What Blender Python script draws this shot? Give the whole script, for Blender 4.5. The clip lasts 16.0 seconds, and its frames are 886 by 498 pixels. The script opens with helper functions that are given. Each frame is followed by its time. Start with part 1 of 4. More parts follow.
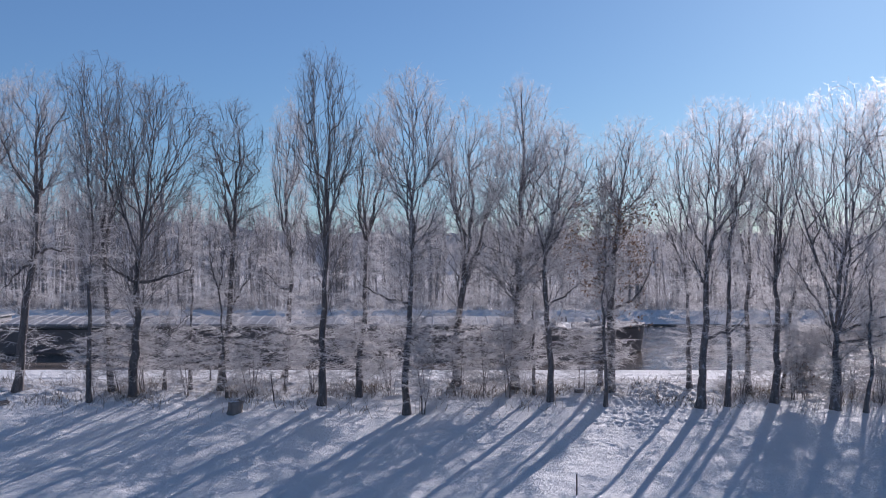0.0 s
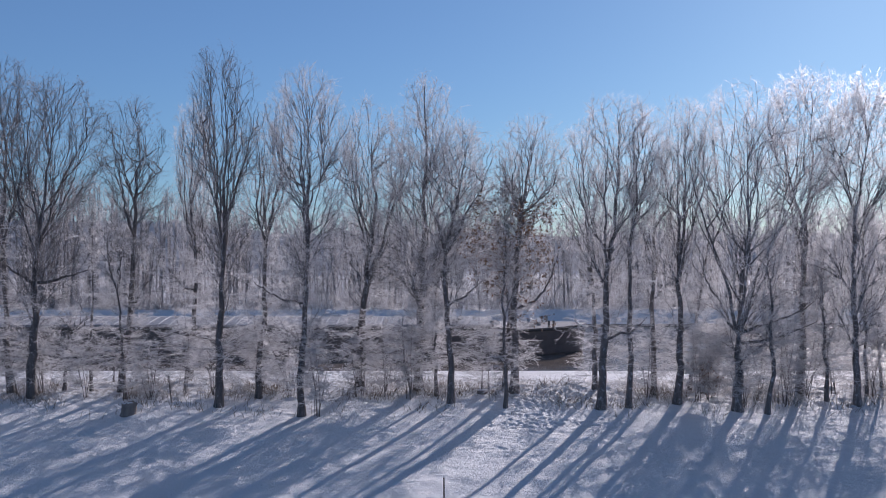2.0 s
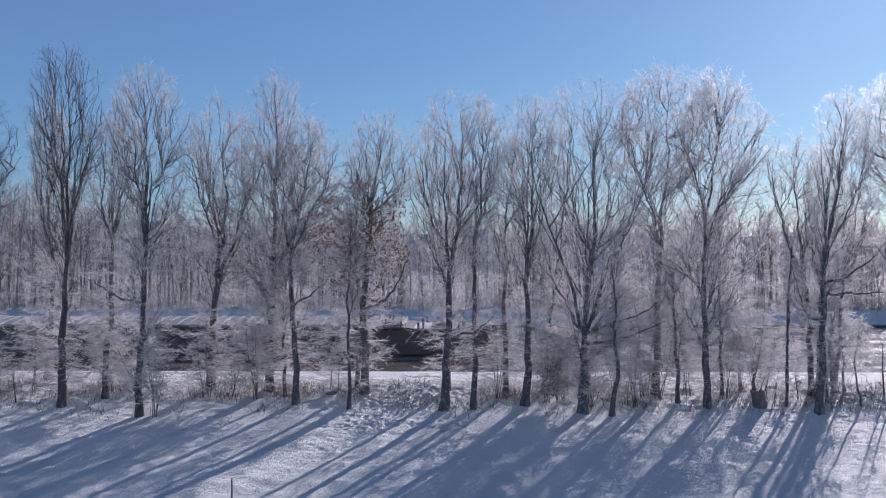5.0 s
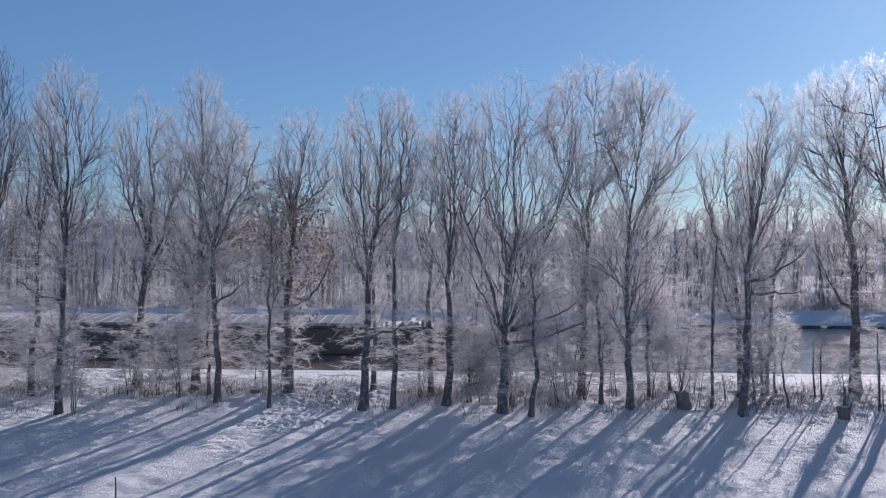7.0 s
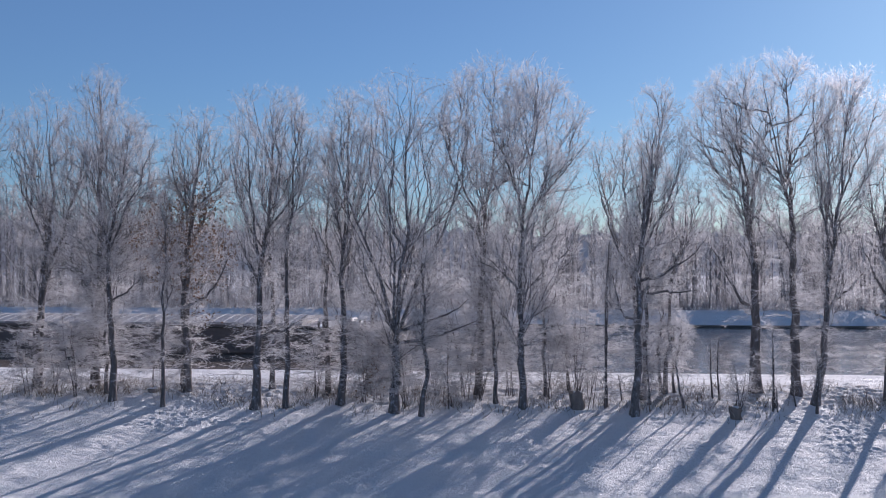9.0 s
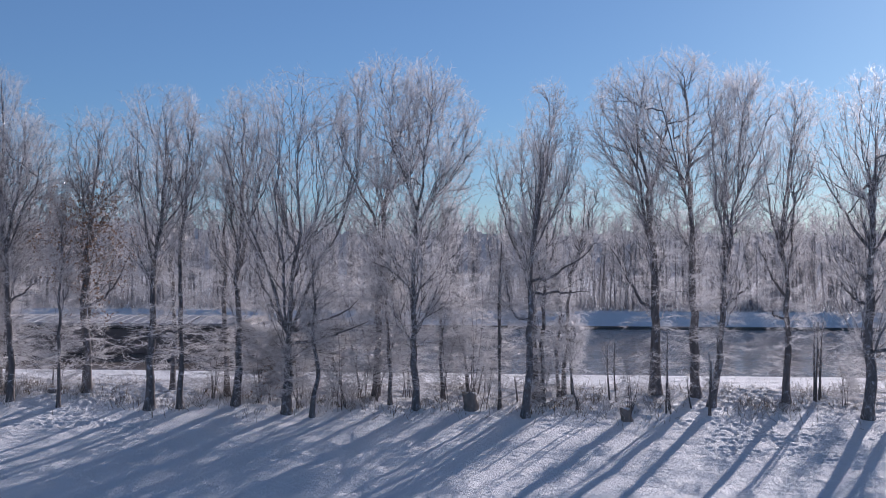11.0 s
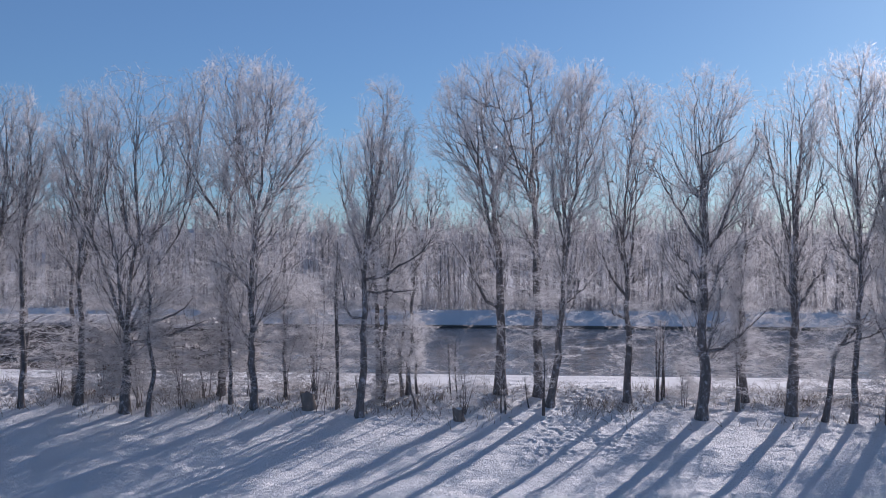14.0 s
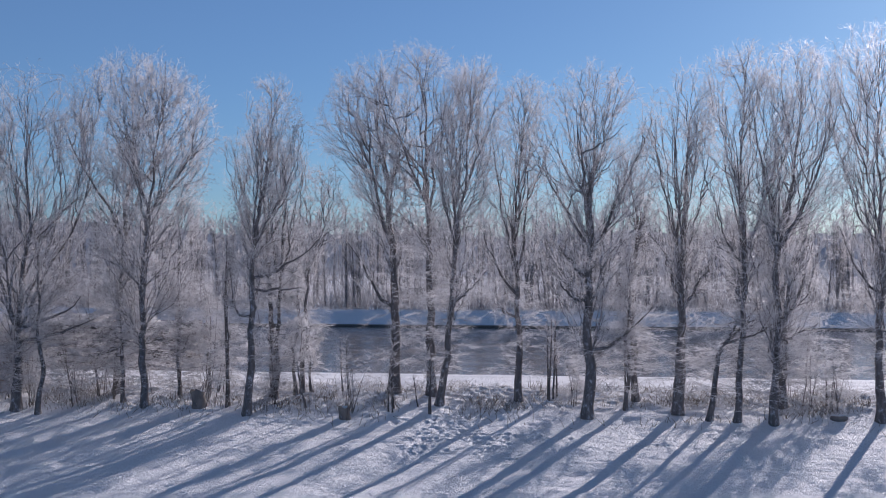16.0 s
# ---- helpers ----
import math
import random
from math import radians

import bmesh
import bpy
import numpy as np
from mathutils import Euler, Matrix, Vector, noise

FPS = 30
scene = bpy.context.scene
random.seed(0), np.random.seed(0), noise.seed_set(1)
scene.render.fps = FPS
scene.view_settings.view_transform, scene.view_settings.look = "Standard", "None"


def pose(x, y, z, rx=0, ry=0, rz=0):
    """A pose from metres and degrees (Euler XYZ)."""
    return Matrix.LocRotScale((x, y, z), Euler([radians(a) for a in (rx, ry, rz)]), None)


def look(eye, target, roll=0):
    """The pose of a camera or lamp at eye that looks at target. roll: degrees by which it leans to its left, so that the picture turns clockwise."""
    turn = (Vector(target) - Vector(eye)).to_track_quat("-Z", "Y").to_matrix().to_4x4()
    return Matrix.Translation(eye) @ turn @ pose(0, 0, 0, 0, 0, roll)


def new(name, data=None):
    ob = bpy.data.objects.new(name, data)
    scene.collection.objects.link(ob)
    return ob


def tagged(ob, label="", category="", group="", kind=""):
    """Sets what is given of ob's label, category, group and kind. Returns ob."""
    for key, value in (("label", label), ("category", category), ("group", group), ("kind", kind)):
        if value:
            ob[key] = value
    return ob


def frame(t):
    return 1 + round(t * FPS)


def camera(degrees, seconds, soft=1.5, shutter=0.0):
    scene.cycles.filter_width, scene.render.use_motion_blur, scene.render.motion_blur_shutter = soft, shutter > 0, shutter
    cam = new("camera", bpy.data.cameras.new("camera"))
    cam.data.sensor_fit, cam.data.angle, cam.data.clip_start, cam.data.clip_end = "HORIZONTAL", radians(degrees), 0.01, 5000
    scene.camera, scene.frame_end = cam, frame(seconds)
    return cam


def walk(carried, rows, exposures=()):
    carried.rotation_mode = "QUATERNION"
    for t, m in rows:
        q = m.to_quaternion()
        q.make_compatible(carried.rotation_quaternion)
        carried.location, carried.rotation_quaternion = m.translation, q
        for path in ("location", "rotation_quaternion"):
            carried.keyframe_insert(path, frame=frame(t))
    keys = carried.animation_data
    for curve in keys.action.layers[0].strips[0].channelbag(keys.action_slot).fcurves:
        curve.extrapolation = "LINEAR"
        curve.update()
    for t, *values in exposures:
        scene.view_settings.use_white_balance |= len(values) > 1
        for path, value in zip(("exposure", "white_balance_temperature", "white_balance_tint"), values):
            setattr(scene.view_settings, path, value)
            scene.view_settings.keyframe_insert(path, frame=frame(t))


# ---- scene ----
# The drone slides along a frosted row of trees beside a canal, about eight metres up.
cam = camera(42.1, 16.0, soft=1.1)
ROWS = [
    (0.0, pose(0.000, 0.000, 8.000, 89.999, -0.031, 0.000)),
    (0.5, pose(1.301, 0.153, 8.021, 89.968, -0.013, 0.129)),
    (1.0, pose(2.629, 0.304, 8.037, 89.953, 0.011, 0.215)),
    (1.5, pose(3.988, 0.479, 8.039, 89.959, 0.033, 0.297)),
    (2.0, pose(5.360, 0.648, 8.020, 89.965, 0.047, 0.378)),
    (2.5, pose(6.759, 0.792, 7.993, 89.972, 0.055, 0.464)),
    (3.0, pose(8.176, 0.919, 7.974, 89.993, 0.066, 0.575)),
    (3.5, pose(9.605, 1.062, 7.959, 90.018, 0.076, 0.733)),
    (4.0, pose(11.092, 1.219, 7.936, 90.021, 0.073, 0.979)),
    (6.5, pose(18.538, 2.086, 7.879, 89.980, -0.036, 3.160)),
    (7.0, pose(19.884, 2.303, 7.858, 89.975, -0.057, 3.693)),
    (7.5, pose(21.366, 2.482, 7.841, 89.985, -0.052, 3.877)),
    (8.0, pose(22.771, 2.638, 7.823, 89.997, -0.043, 4.025)),
    (8.5, pose(24.172, 2.840, 7.796, 89.997, -0.046, 4.198)),
    (9.0, pose(25.590, 3.071, 7.770, 90.000, -0.047, 4.415)),
    (11.5, pose(32.964, 4.130, 7.692, 90.101, 0.000, 5.699)),
    (12.0, pose(34.411, 4.365, 7.673, 90.111, 0.030, 5.924)),
    (12.5, pose(35.813, 4.603, 7.654, 90.095, 0.050, 6.114)),
    (13.0, pose(37.136, 4.802, 7.664, 90.094, 0.050, 6.275)),
    (13.5, pose(38.492, 4.946, 7.683, 90.092, 0.045, 6.393)),
    (14.0, pose(39.884, 5.107, 7.659, 90.065, 0.040, 6.523)),
    (14.5, pose(41.258, 5.288, 7.663, 90.072, 0.021, 6.663)),
    (15.0, pose(42.616, 5.476, 7.653, 90.098, -0.001, 6.816)),
    (15.5, pose(44.006, 5.687, 7.600, 90.112, -0.011, 6.977)),
    (16.0, pose(45.383, 5.922, 7.520, 90.114, -0.011, 7.095)),
]
walk(cam, ROWS, [(0.0, 0.63, 6120, 20), (16.0, 0.63, 6120, 20)])

# ---- light ----
SUN_AZIMUTH, SUN_HEIGHT = 23.2, 17.7          # degrees right of +Y, degrees above the horizon
world = bpy.data.worlds.new("winter_sky")
scene.world = world
world.use_nodes = True
wn = world.node_tree
sky = wn.nodes.new("ShaderNodeTexSky")
sky.sky_type = "NISHITA"
sky.sun_disc = False
sky.sun_elevation = radians(SUN_HEIGHT)
sky.sun_rotation = radians(SUN_AZIMUTH)
sky.altitude = 50
sky.air_density, sky.dust_density, sky.ozone_density = 0.85, 0.26, 2.9
wn.nodes["Background"].inputs["Strength"].default_value = 0.064
haze = wn.nodes.new("ShaderNodeMix")              # the deep blue of clear frosty air
haze.data_type, haze.blend_type = "RGBA", "MULTIPLY"
haze.inputs[0].default_value = 1.0
haze.inputs[7].default_value = (0.305, 0.457, 0.578, 1)
wn.links.new(sky.outputs["Color"], haze.inputs[6])
veil = wn.nodes.new("ShaderNodeMix")              # light scattered many times over, much the same from all sides
veil.data_type, veil.blend_type = "RGBA", "ADD"
veil.inputs[0].default_value = 1.0
veil.inputs[7].default_value = (0.54, 0.83, 1.17, 1)
wn.links.new(haze.outputs[2], veil.inputs[6])
wn.links.new(veil.outputs[2], wn.nodes["Background"].inputs["Color"])
sun_data = bpy.data.lights.new("sun", "SUN")
sun_data.energy, sun_data.angle, sun_data.color = 4.1, radians(0.55), (1.0, 0.93, 0.875)
sun = new("sun", sun_data)
sa, se = radians(SUN_AZIMUTH), radians(SUN_HEIGHT)
sun.matrix_world = look((200 * math.sin(sa), 200 * math.cos(sa), 90), (200 * math.sin(sa) - math.sin(sa) * math.cos(se), 200 * math.cos(sa) - math.cos(sa) * math.cos(se), 90 - math.sin(se)))


# ---- materials ----
def material(name):
    m = bpy.data.materials.new(name)
    m.use_nodes = True
    t = m.node_tree
    return m, t, t.nodes["Principled BSDF"]


def add(t, kind, **values):
    n = t.nodes.new(kind)
    for key, value in values.items():
        n.inputs[key.replace("_", " ")].default_value = value
    return n


def ramp(t, fac, stops):
    n = t.nodes.new("ShaderNodeValToRGB")
    e = n.color_ramp.elements
    while len(e) < len(stops):
        e.new(0.5)
    for k, (place, colour) in enumerate(stops):
        e[k].position, e[k].color = place, (*colour, 1)
    t.links.new(fac, n.inputs["Fac"])
    return n.outputs["Color"]


def where(t, scale=(1, 1, 1)):
    c = t.nodes.new("ShaderNodeTexCoord")
    m = t.nodes.new("ShaderNodeMapping")
    m.inputs["Scale"].default_value = scale
    t.links.new(c.outputs["Object"], m.inputs["Vector"])
    return m.outputs["Vector"]


def noise_node(t, scale, detail=4.0, rough=0.55, stretch=(1, 1, 1)):
    n = add(t, "ShaderNodeTexNoise", Scale=scale, Detail=detail, Roughness=rough)
    t.links.new(where(t, stretch), n.inputs["Vector"])
    return n.outputs["Fac"]


def bump(t, shader, height, strength, distance, under=None):
    b = add(t, "ShaderNodeBump", Strength=strength, Distance=distance)
    t.links.new(height, b.inputs["Height"])
    if under is not None:
        t.links.new(under, b.inputs["Normal"])
    t.links.new(b.outputs["Normal"], shader.inputs["Normal"])
    return b.outputs["Normal"]


def mix(t, fac, a, b):
    n = t.nodes.new("ShaderNodeMix")
    n.data_type = "RGBA"
    for s, v in ((n.inputs[0], fac), (n.inputs[6], a), (n.inputs[7], b)):
        if isinstance(v, (float, int)):
            s.default_value = v
        elif isinstance(v, tuple):
            s.default_value = (*v, 1)
        else:
            t.links.new(v, s)
    return n.outputs[2]


def plain(name, a, b, scale, rough=0.7, metal=0.0, bumps=0.3, depth=0.01, stretch=(1, 1, 1)):
    """A surface that wavers between two colours, at two scales, with a fine relief."""
    m, t, s = material(name)
    fine = noise_node(t, scale, 6, 0.65, stretch)
    large = noise_node(t, scale * 0.13, 3, 0.5, stretch)
    c1 = ramp(t, fine, [(0.3, a), (0.7, b)])
    c2 = ramp(t, large, [(0.35, a), (0.65, b)])
    t.links.new(mix(t, 0.4, c1, c2), s.inputs["Base Color"])
    s.inputs["Roughness"].default_value, s.inputs["Metallic"].default_value = rough, metal
    bump(t, s, fine, bumps, depth)
    return m


def snow_material():
    m, t, s = material("snow")
    large = noise_node(t, 0.35, 4, 0.6)
    mid = noise_node(t, 2.6, 6, 0.7, (0.7, 1.15, 1))
    fine = noise_node(t, 11.0, 5, 0.7)
    tone = ramp(t, large, [(0.3, (0.89, 0.895, 0.915)), (0.7, (0.94, 0.94, 0.955))])
    grass = ramp(t, mid, [(0.68, (0, 0, 0)), (0.84, (1, 1, 1))])
    place = t.nodes.new("ShaderNodeSeparateXYZ")
    t.links.new(where(t), place.inputs[0])
    bank = None
    for y0, y1 in ((57.2, 58.8), (61.4, 60.6)):                 # rough grass along the top of the bank
        edge = t.nodes.new("ShaderNodeMapRange")
        edge.inputs["From Min"].default_value, edge.inputs["From Max"].default_value = y0, y1
        t.links.new(place.outputs["Y"], edge.inputs["Value"])
        if bank is None:
            bank = edge
        else:
            both = t.nodes.new("ShaderNodeMath")
            both.operation = "MULTIPLY"
            t.links.new(bank.outputs[0], both.inputs[0])
            t.links.new(edge.outputs[0], both.inputs[1])
            bank = both
    tufts = t.nodes.new("ShaderNodeMath")
    tufts.operation = "MULTIPLY"
    t.links.new(bank.outputs[0], tufts.inputs[0])
    t.links.new(ramp(t, noise_node(t, 4.2, 6, 0.75), [(0.44, (0, 0, 0)), (0.6, (0.85, 0.85, 0.85))]), tufts.inputs[1])
    bare = mix(t, tufts.outputs[0], tone, (0.4, 0.36, 0.33))
    t.links.new(mix(t, grass, bare, (0.72, 0.7, 0.68)), s.inputs["Base Color"])
    s.inputs["Roughness"].default_value = 0.8
    s.inputs["Specular IOR Level"].default_value = 0.1
    under = bump(t, s, mid, 1.0, 0.21)
    bump(t, s, fine, 0.9, 0.08, under)
    return m


def bark_material(name, dark, light, frost):
    """Bark with furrows along the stem, and rime in patches."""
    m, t, s = material(name)
    furrow = noise_node(t, 9.0, 6, 0.7, (1, 1, 0.22))
    rime = noise_node(t, 5.5, 5, 0.75, (1, 1, 0.6))
    base = ramp(t, furrow, [(0.3, dark), (0.7, light)])
    edge = ramp(t, rime, [(0.62 - 0.3 * frost, (0, 0, 0)), (0.8 - 0.2 * frost, (1, 1, 1))])
    t.links.new(mix(t, edge, base, (0.62, 0.63, 0.68)), s.inputs["Base Color"])
    s.inputs["Roughness"].default_value = 0.9
    s.inputs["Specular IOR Level"].default_value = 0.2
    bump(t, s, furrow, 0.8, 0.03)
    return m


def twig_material(name, bark, rime, share, glow, ahead=0.1):
    """Thin wood under hoar frost: part of the crystals scatter the light onwards, most of it near its first direction."""
    m, t, s = material(name)
    n = noise_node(t, 1.6, 4, 0.7)
    edge = ramp(t, n, [(0.62 - 0.34 * share, (0, 0, 0)), (0.78 - 0.28 * share, (1, 1, 1))])
    colour = mix(t, edge, bark, rime)
    t.links.new(colour, s.inputs["Base Color"])
    s.inputs["Roughness"].default_value = 0.75
    s.inputs["Specular IOR Level"].default_value = 0.2
    tr = t.nodes.new("ShaderNodeBsdfTranslucent")
    ice = t.nodes.new("ShaderNodeBsdfRefraction")
    ice.inputs["Roughness"].default_value, ice.inputs["IOR"].default_value = 0.8, 1.15
    below = s
    for shader, amount in ((tr, glow), (ice, ahead)):
        t.links.new(colour, shader.inputs["Color"])
        ms = t.nodes.new("ShaderNodeMixShader")
        ms.inputs[0].default_value = amount
        t.links.new(below.outputs[0], ms.inputs[1])
        t.links.new(shader.outputs[0], ms.inputs[2])
        below = ms
    t.links.new(below.outputs[0], t.nodes["Material Output"].inputs["Surface"])
    return m


def water_material():
    m, t, s = material("canal_water")
    swell = noise_node(t, 0.28, 6, 0.68, (0.7, 1, 1))
    chop = noise_node(t, 1.7, 5, 0.65, (0.6, 1, 1))
    gusts = noise_node(t, 0.2, 6, 0.72, (0.6, 1, 1))
    # Ripple streaks of reflected sky are put into the colour, following the swell.
    t.links.new(ramp(t, swell, [(0.38, (0.08, 0.066, 0.056)), (0.62, (0.27, 0.225, 0.19))]), s.inputs["Base Color"])
    t.links.new(ramp(t, gusts, [(0.4, (0.07, 0.07, 0.07)), (0.62, (0.17, 0.17, 0.17))]), s.inputs["Roughness"])
    s.inputs["IOR"].default_value = 1.33
    under = bump(t, s, swell, 1.0, 0.1)
    bump(t, s, chop, 1.0, 0.016, under)
    return m


SNOW = snow_material()
WATER = water_material()
BARK = [bark_material("bark_bare", (0.075, 0.067, 0.066), (0.19, 0.17, 0.167), 0.06), bark_material("bark_rimed", (0.08, 0.072, 0.071), (0.205, 0.185, 0.182), 0.24), bark_material("bark_white", (0.085, 0.077, 0.076), (0.22, 0.2, 0.197), 0.3)]
# Paler than the trunks: more rime, and airy haze put into the colour.
BRANCH = bark_material("branch_bark", (0.11, 0.1, 0.1), (0.27, 0.253, 0.253), 0.46)
TWIG = [
    twig_material("twig_bare", (0.1, 0.09, 0.088), (0.4, 0.4, 0.42), 0.6, 0.45, 0.18),
    twig_material("twig_rimed", (0.19, 0.176, 0.174), (0.74, 0.728, 0.738), 0.89, 0.49, 0.2),
    twig_material("twig_white", (0.27, 0.255, 0.255), (0.73, 0.718, 0.728), 0.92, 0.47, 0.15),
]
VEIL = twig_material("low_twig", (0.28, 0.265, 0.266), (0.73, 0.718, 0.728), 0.9, 0.47, 0.15)
FARTWIG = twig_material("far_twig", (0.23, 0.21, 0.205), (0.55, 0.535, 0.54), 0.85, 0.45, 0.28)
# Rimed bark, paled further so its colour stands in for distance haze.
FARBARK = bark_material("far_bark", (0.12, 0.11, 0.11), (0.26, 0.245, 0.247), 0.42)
LEAF = plain("dry_oak_leaf", (0.16, 0.085, 0.05), (0.36, 0.21, 0.125), 6, 0.8)
HULL = plain("hull_paint", (0.1, 0.086, 0.088), (0.15, 0.13, 0.13), 1.6, 0.5, 0.0, 0.25, 0.01, (0.4, 1, 2))
RUBBING = plain("rubbing_strake", (0.03, 0.03, 0.03), (0.07, 0.065, 0.06), 3, 0.6)
HATCH = plain("hatch_aluminium", (0.17, 0.17, 0.18), (0.33, 0.33, 0.35), 1.2, 0.55, 0.1, 0.2, 0.01)
# Seams coloured pale to stand for light catching the lid joints.
SEAM = plain("hatch_seam", (0.42, 0.42, 0.44), (0.62, 0.62, 0.65), 3, 0.6)
CABIN = plain("cabin_paint", (0.2, 0.2, 0.215), (0.3, 0.3, 0.32), 1.5, 0.5)
DECK = plain("deck_paint", (0.16, 0.17, 0.18), (0.3, 0.3, 0.32), 1.8, 0.7)
WHITE = plain("white_paint", (0.72, 0.72, 0.74), (0.82, 0.82, 0.84), 2, 0.45)
PANE = plain("dark_window_glass", (0.01, 0.012, 0.015), (0.03, 0.032, 0.036), 1, 0.08, 0.0, 0.02)
PILE = plain("sheet_pile_steel", (0.09, 0.1, 0.1), (0.19, 0.2, 0.195), 2.2, 0.8)
WOOD = plain("old_wood", (0.11, 0.092, 0.085), (0.28, 0.24, 0.215), 5, 0.9, 0.0, 0.7, 0.03, (1, 1, 0.25))
CUT = plain("cut_wood", (0.28, 0.22, 0.16), (0.45, 0.38, 0.3), 7, 0.85)
STRAW = twig_material("frosted_straw", (0.22, 0.17, 0.12), (0.7, 0.7, 0.72), 0.6, 0.3)


# ---- ways to build ----
def link(name, mesh, mat, parent=None, label=""):
    if mat is not None:
        mesh.materials.append(mat)
    ob = new(name, mesh)
    ob.parent = parent
    return tagged(ob, label) if label else ob


def part(name, bm, mat, parent=None, label="", smooth=False):
    mesh = bpy.data.meshes.new(name)
    bm.normal_update()
    for f in bm.faces:
        f.smooth = smooth
    bm.to_mesh(mesh)
    bm.free()
    return link(name, mesh, mat, parent, label)


def raw_mesh(name, verts, quads, tris=None, smooth=True):
    """A mesh from arrays of corners and faces."""
    mesh = bpy.data.meshes.new(name)
    tris = np.zeros((0, 3), int) if tris is None else tris
    nq, nt = len(quads), len(tris)
    mesh.vertices.add(len(verts))
    mesh.vertices.foreach_set("co", np.asarray(verts, np.float32).ravel())
    loops = np.concatenate([np.asarray(quads, np.int32).ravel(), np.asarray(tris, np.int32).ravel()])
    mesh.loops.add(len(loops))
    mesh.loops.foreach_set("vertex_index", loops)
    mesh.polygons.add(nq + nt)
    mesh.polygons.foreach_set("loop_start", np.concatenate([np.arange(nq) * 4, nq * 4 + np.arange(nt) * 3]).astype(np.int32))
    mesh.polygons.foreach_set("use_smooth", np.full(nq + nt, smooth))
    mesh.update(calc_edges=True)
    return mesh


def box(bm, x0, y0, z0, x1, y1, z1, bevel=0.0):
    r = bmesh.ops.create_cube(bm, size=1, matrix=Matrix.LocRotScale(((x0 + x1) / 2, (y0 + y1) / 2, (z0 + z1) / 2), None, (x1 - x0, y1 - y0, z1 - z0)))
    if bevel:
        bmesh.ops.bevel(bm, geom=list({e for v in r["verts"] for e in v.link_edges}), offset=bevel, segments=2, affect="EDGES", profile=0.5)


def rod(bm, a, b, r0, r1=None, sides=8):
    a, b = Vector(a), Vector(b)
    d = b - a
    m = Matrix.Translation((a + b) / 2) @ d.to_track_quat("Z", "Y").to_matrix().to_4x4()
    bmesh.ops.create_cone(bm, cap_ends=True, segments=sides, radius1=r0, radius2=r0 if r1 is None else r1, depth=d.length, matrix=m)


def unit(v):
    return v / np.maximum(np.linalg.norm(v, axis=-1, keepdims=True), 1e-9)


def tubes(pts, rad, sides):
    """Tapered tubes along many polylines at once: pts (n, k, 3), rad (n, k)."""
    n, k = pts.shape[:2]
    d = np.empty_like(pts)
    d[:, 1:-1] = pts[:, 2:] - pts[:, :-2]
    d[:, 0], d[:, -1] = pts[:, 1] - pts[:, 0], pts[:, -1] - pts[:, -2]
    d = unit(d)
    ref = np.where(np.abs(d[..., 2:3]) > 0.85, np.array([1.0, 0.13, 0.0]), np.array([0.0, 0.0, 1.0]))
    u = unit(np.cross(d, ref))
    w = np.cross(d, u)
    a = np.arange(sides) * 2 * np.pi / sides
    ring = u[:, :, None] * np.cos(a)[None, None, :, None] + w[:, :, None] * np.sin(a)[None, None, :, None]
    verts = (pts[:, :, None] + ring * rad[:, :, None, None]).reshape(-1, 3)
    base = (np.arange(n)[:, None, None] * k + np.arange(k - 1)[None, :, None]) * sides
    i, j = np.arange(sides)[None, None, :], (np.arange(sides) + 1)[None, None, :] % sides
    quads = np.stack([base + i, base + j, base + sides + j, base + sides + i], -1).reshape(-1, 4)
    return verts, quads


def spikes(start, end, rad):
    """Pointed folded blades from start to end: rime grown on the finest twigs."""
    n = len(start)
    d = unit(end - start)
    ref = np.where(np.abs(d[:, 2:3]) > 0.85, np.array([1.0, 0.13, 0.0]), np.array([0.0, 0.0, 1.0]))
    u = unit(np.cross(d, ref))
    w = np.cross(d, u)
    turn = np.arange(n)[:, None] * 2.4
    u, w = u * np.cos(turn) + w * np.sin(turn), w * np.cos(turn) - u * np.sin(turn)
    r = np.broadcast_to(np.asarray(rad, float), (n,))[:, None]
    verts = np.stack([start + u * r, start + 0.6 * w * r, start - u * r, end], 1).reshape(-1, 3)
    b = np.arange(n)[:, None] * 4
    return verts, np.concatenate([b + np.array([[0, 1, 3]]), b + np.array([[1, 2, 3]])])


def thicket(tube_list, spike_list):
    """One mesh's corners, four-sided and three-sided faces out of tubes and spikes."""
    verts, quads, tris, off = [], [np.zeros((0, 4), int)], [], 0
    for v, q in tube_list:
        verts.append(v)
        quads.append(q + off)
        off += len(v)
    for v, f in spike_list:
        verts.append(v)
        tris.append(f + off)
        off += len(v)
    return np.concatenate(verts), np.concatenate(quads), np.concatenate(tris)


def joined(pieces):
    verts, quads, off = [], [], 0
    for v, q in pieces:
        verts.append(v)
        quads.append(q + off)
        off += len(v)
    return np.concatenate(verts), np.concatenate(quads)


def grow(rng, start, way, length, k, up, wander):
    """Many shoots at once: each starts somewhere, heads off, wavers and bends upwards."""
    n = len(start)
    pts = np.empty((n, k + 1, 3))
    pts[:, 0] = start
    d = unit(way)
    for s in range(k):
        d = unit(d + np.array([0, 0, up / k]) + rng.normal(0, wander, (n, 3)))
        pts[:, s + 1] = pts[:, s] + d * (length / k)[:, None]
    return pts


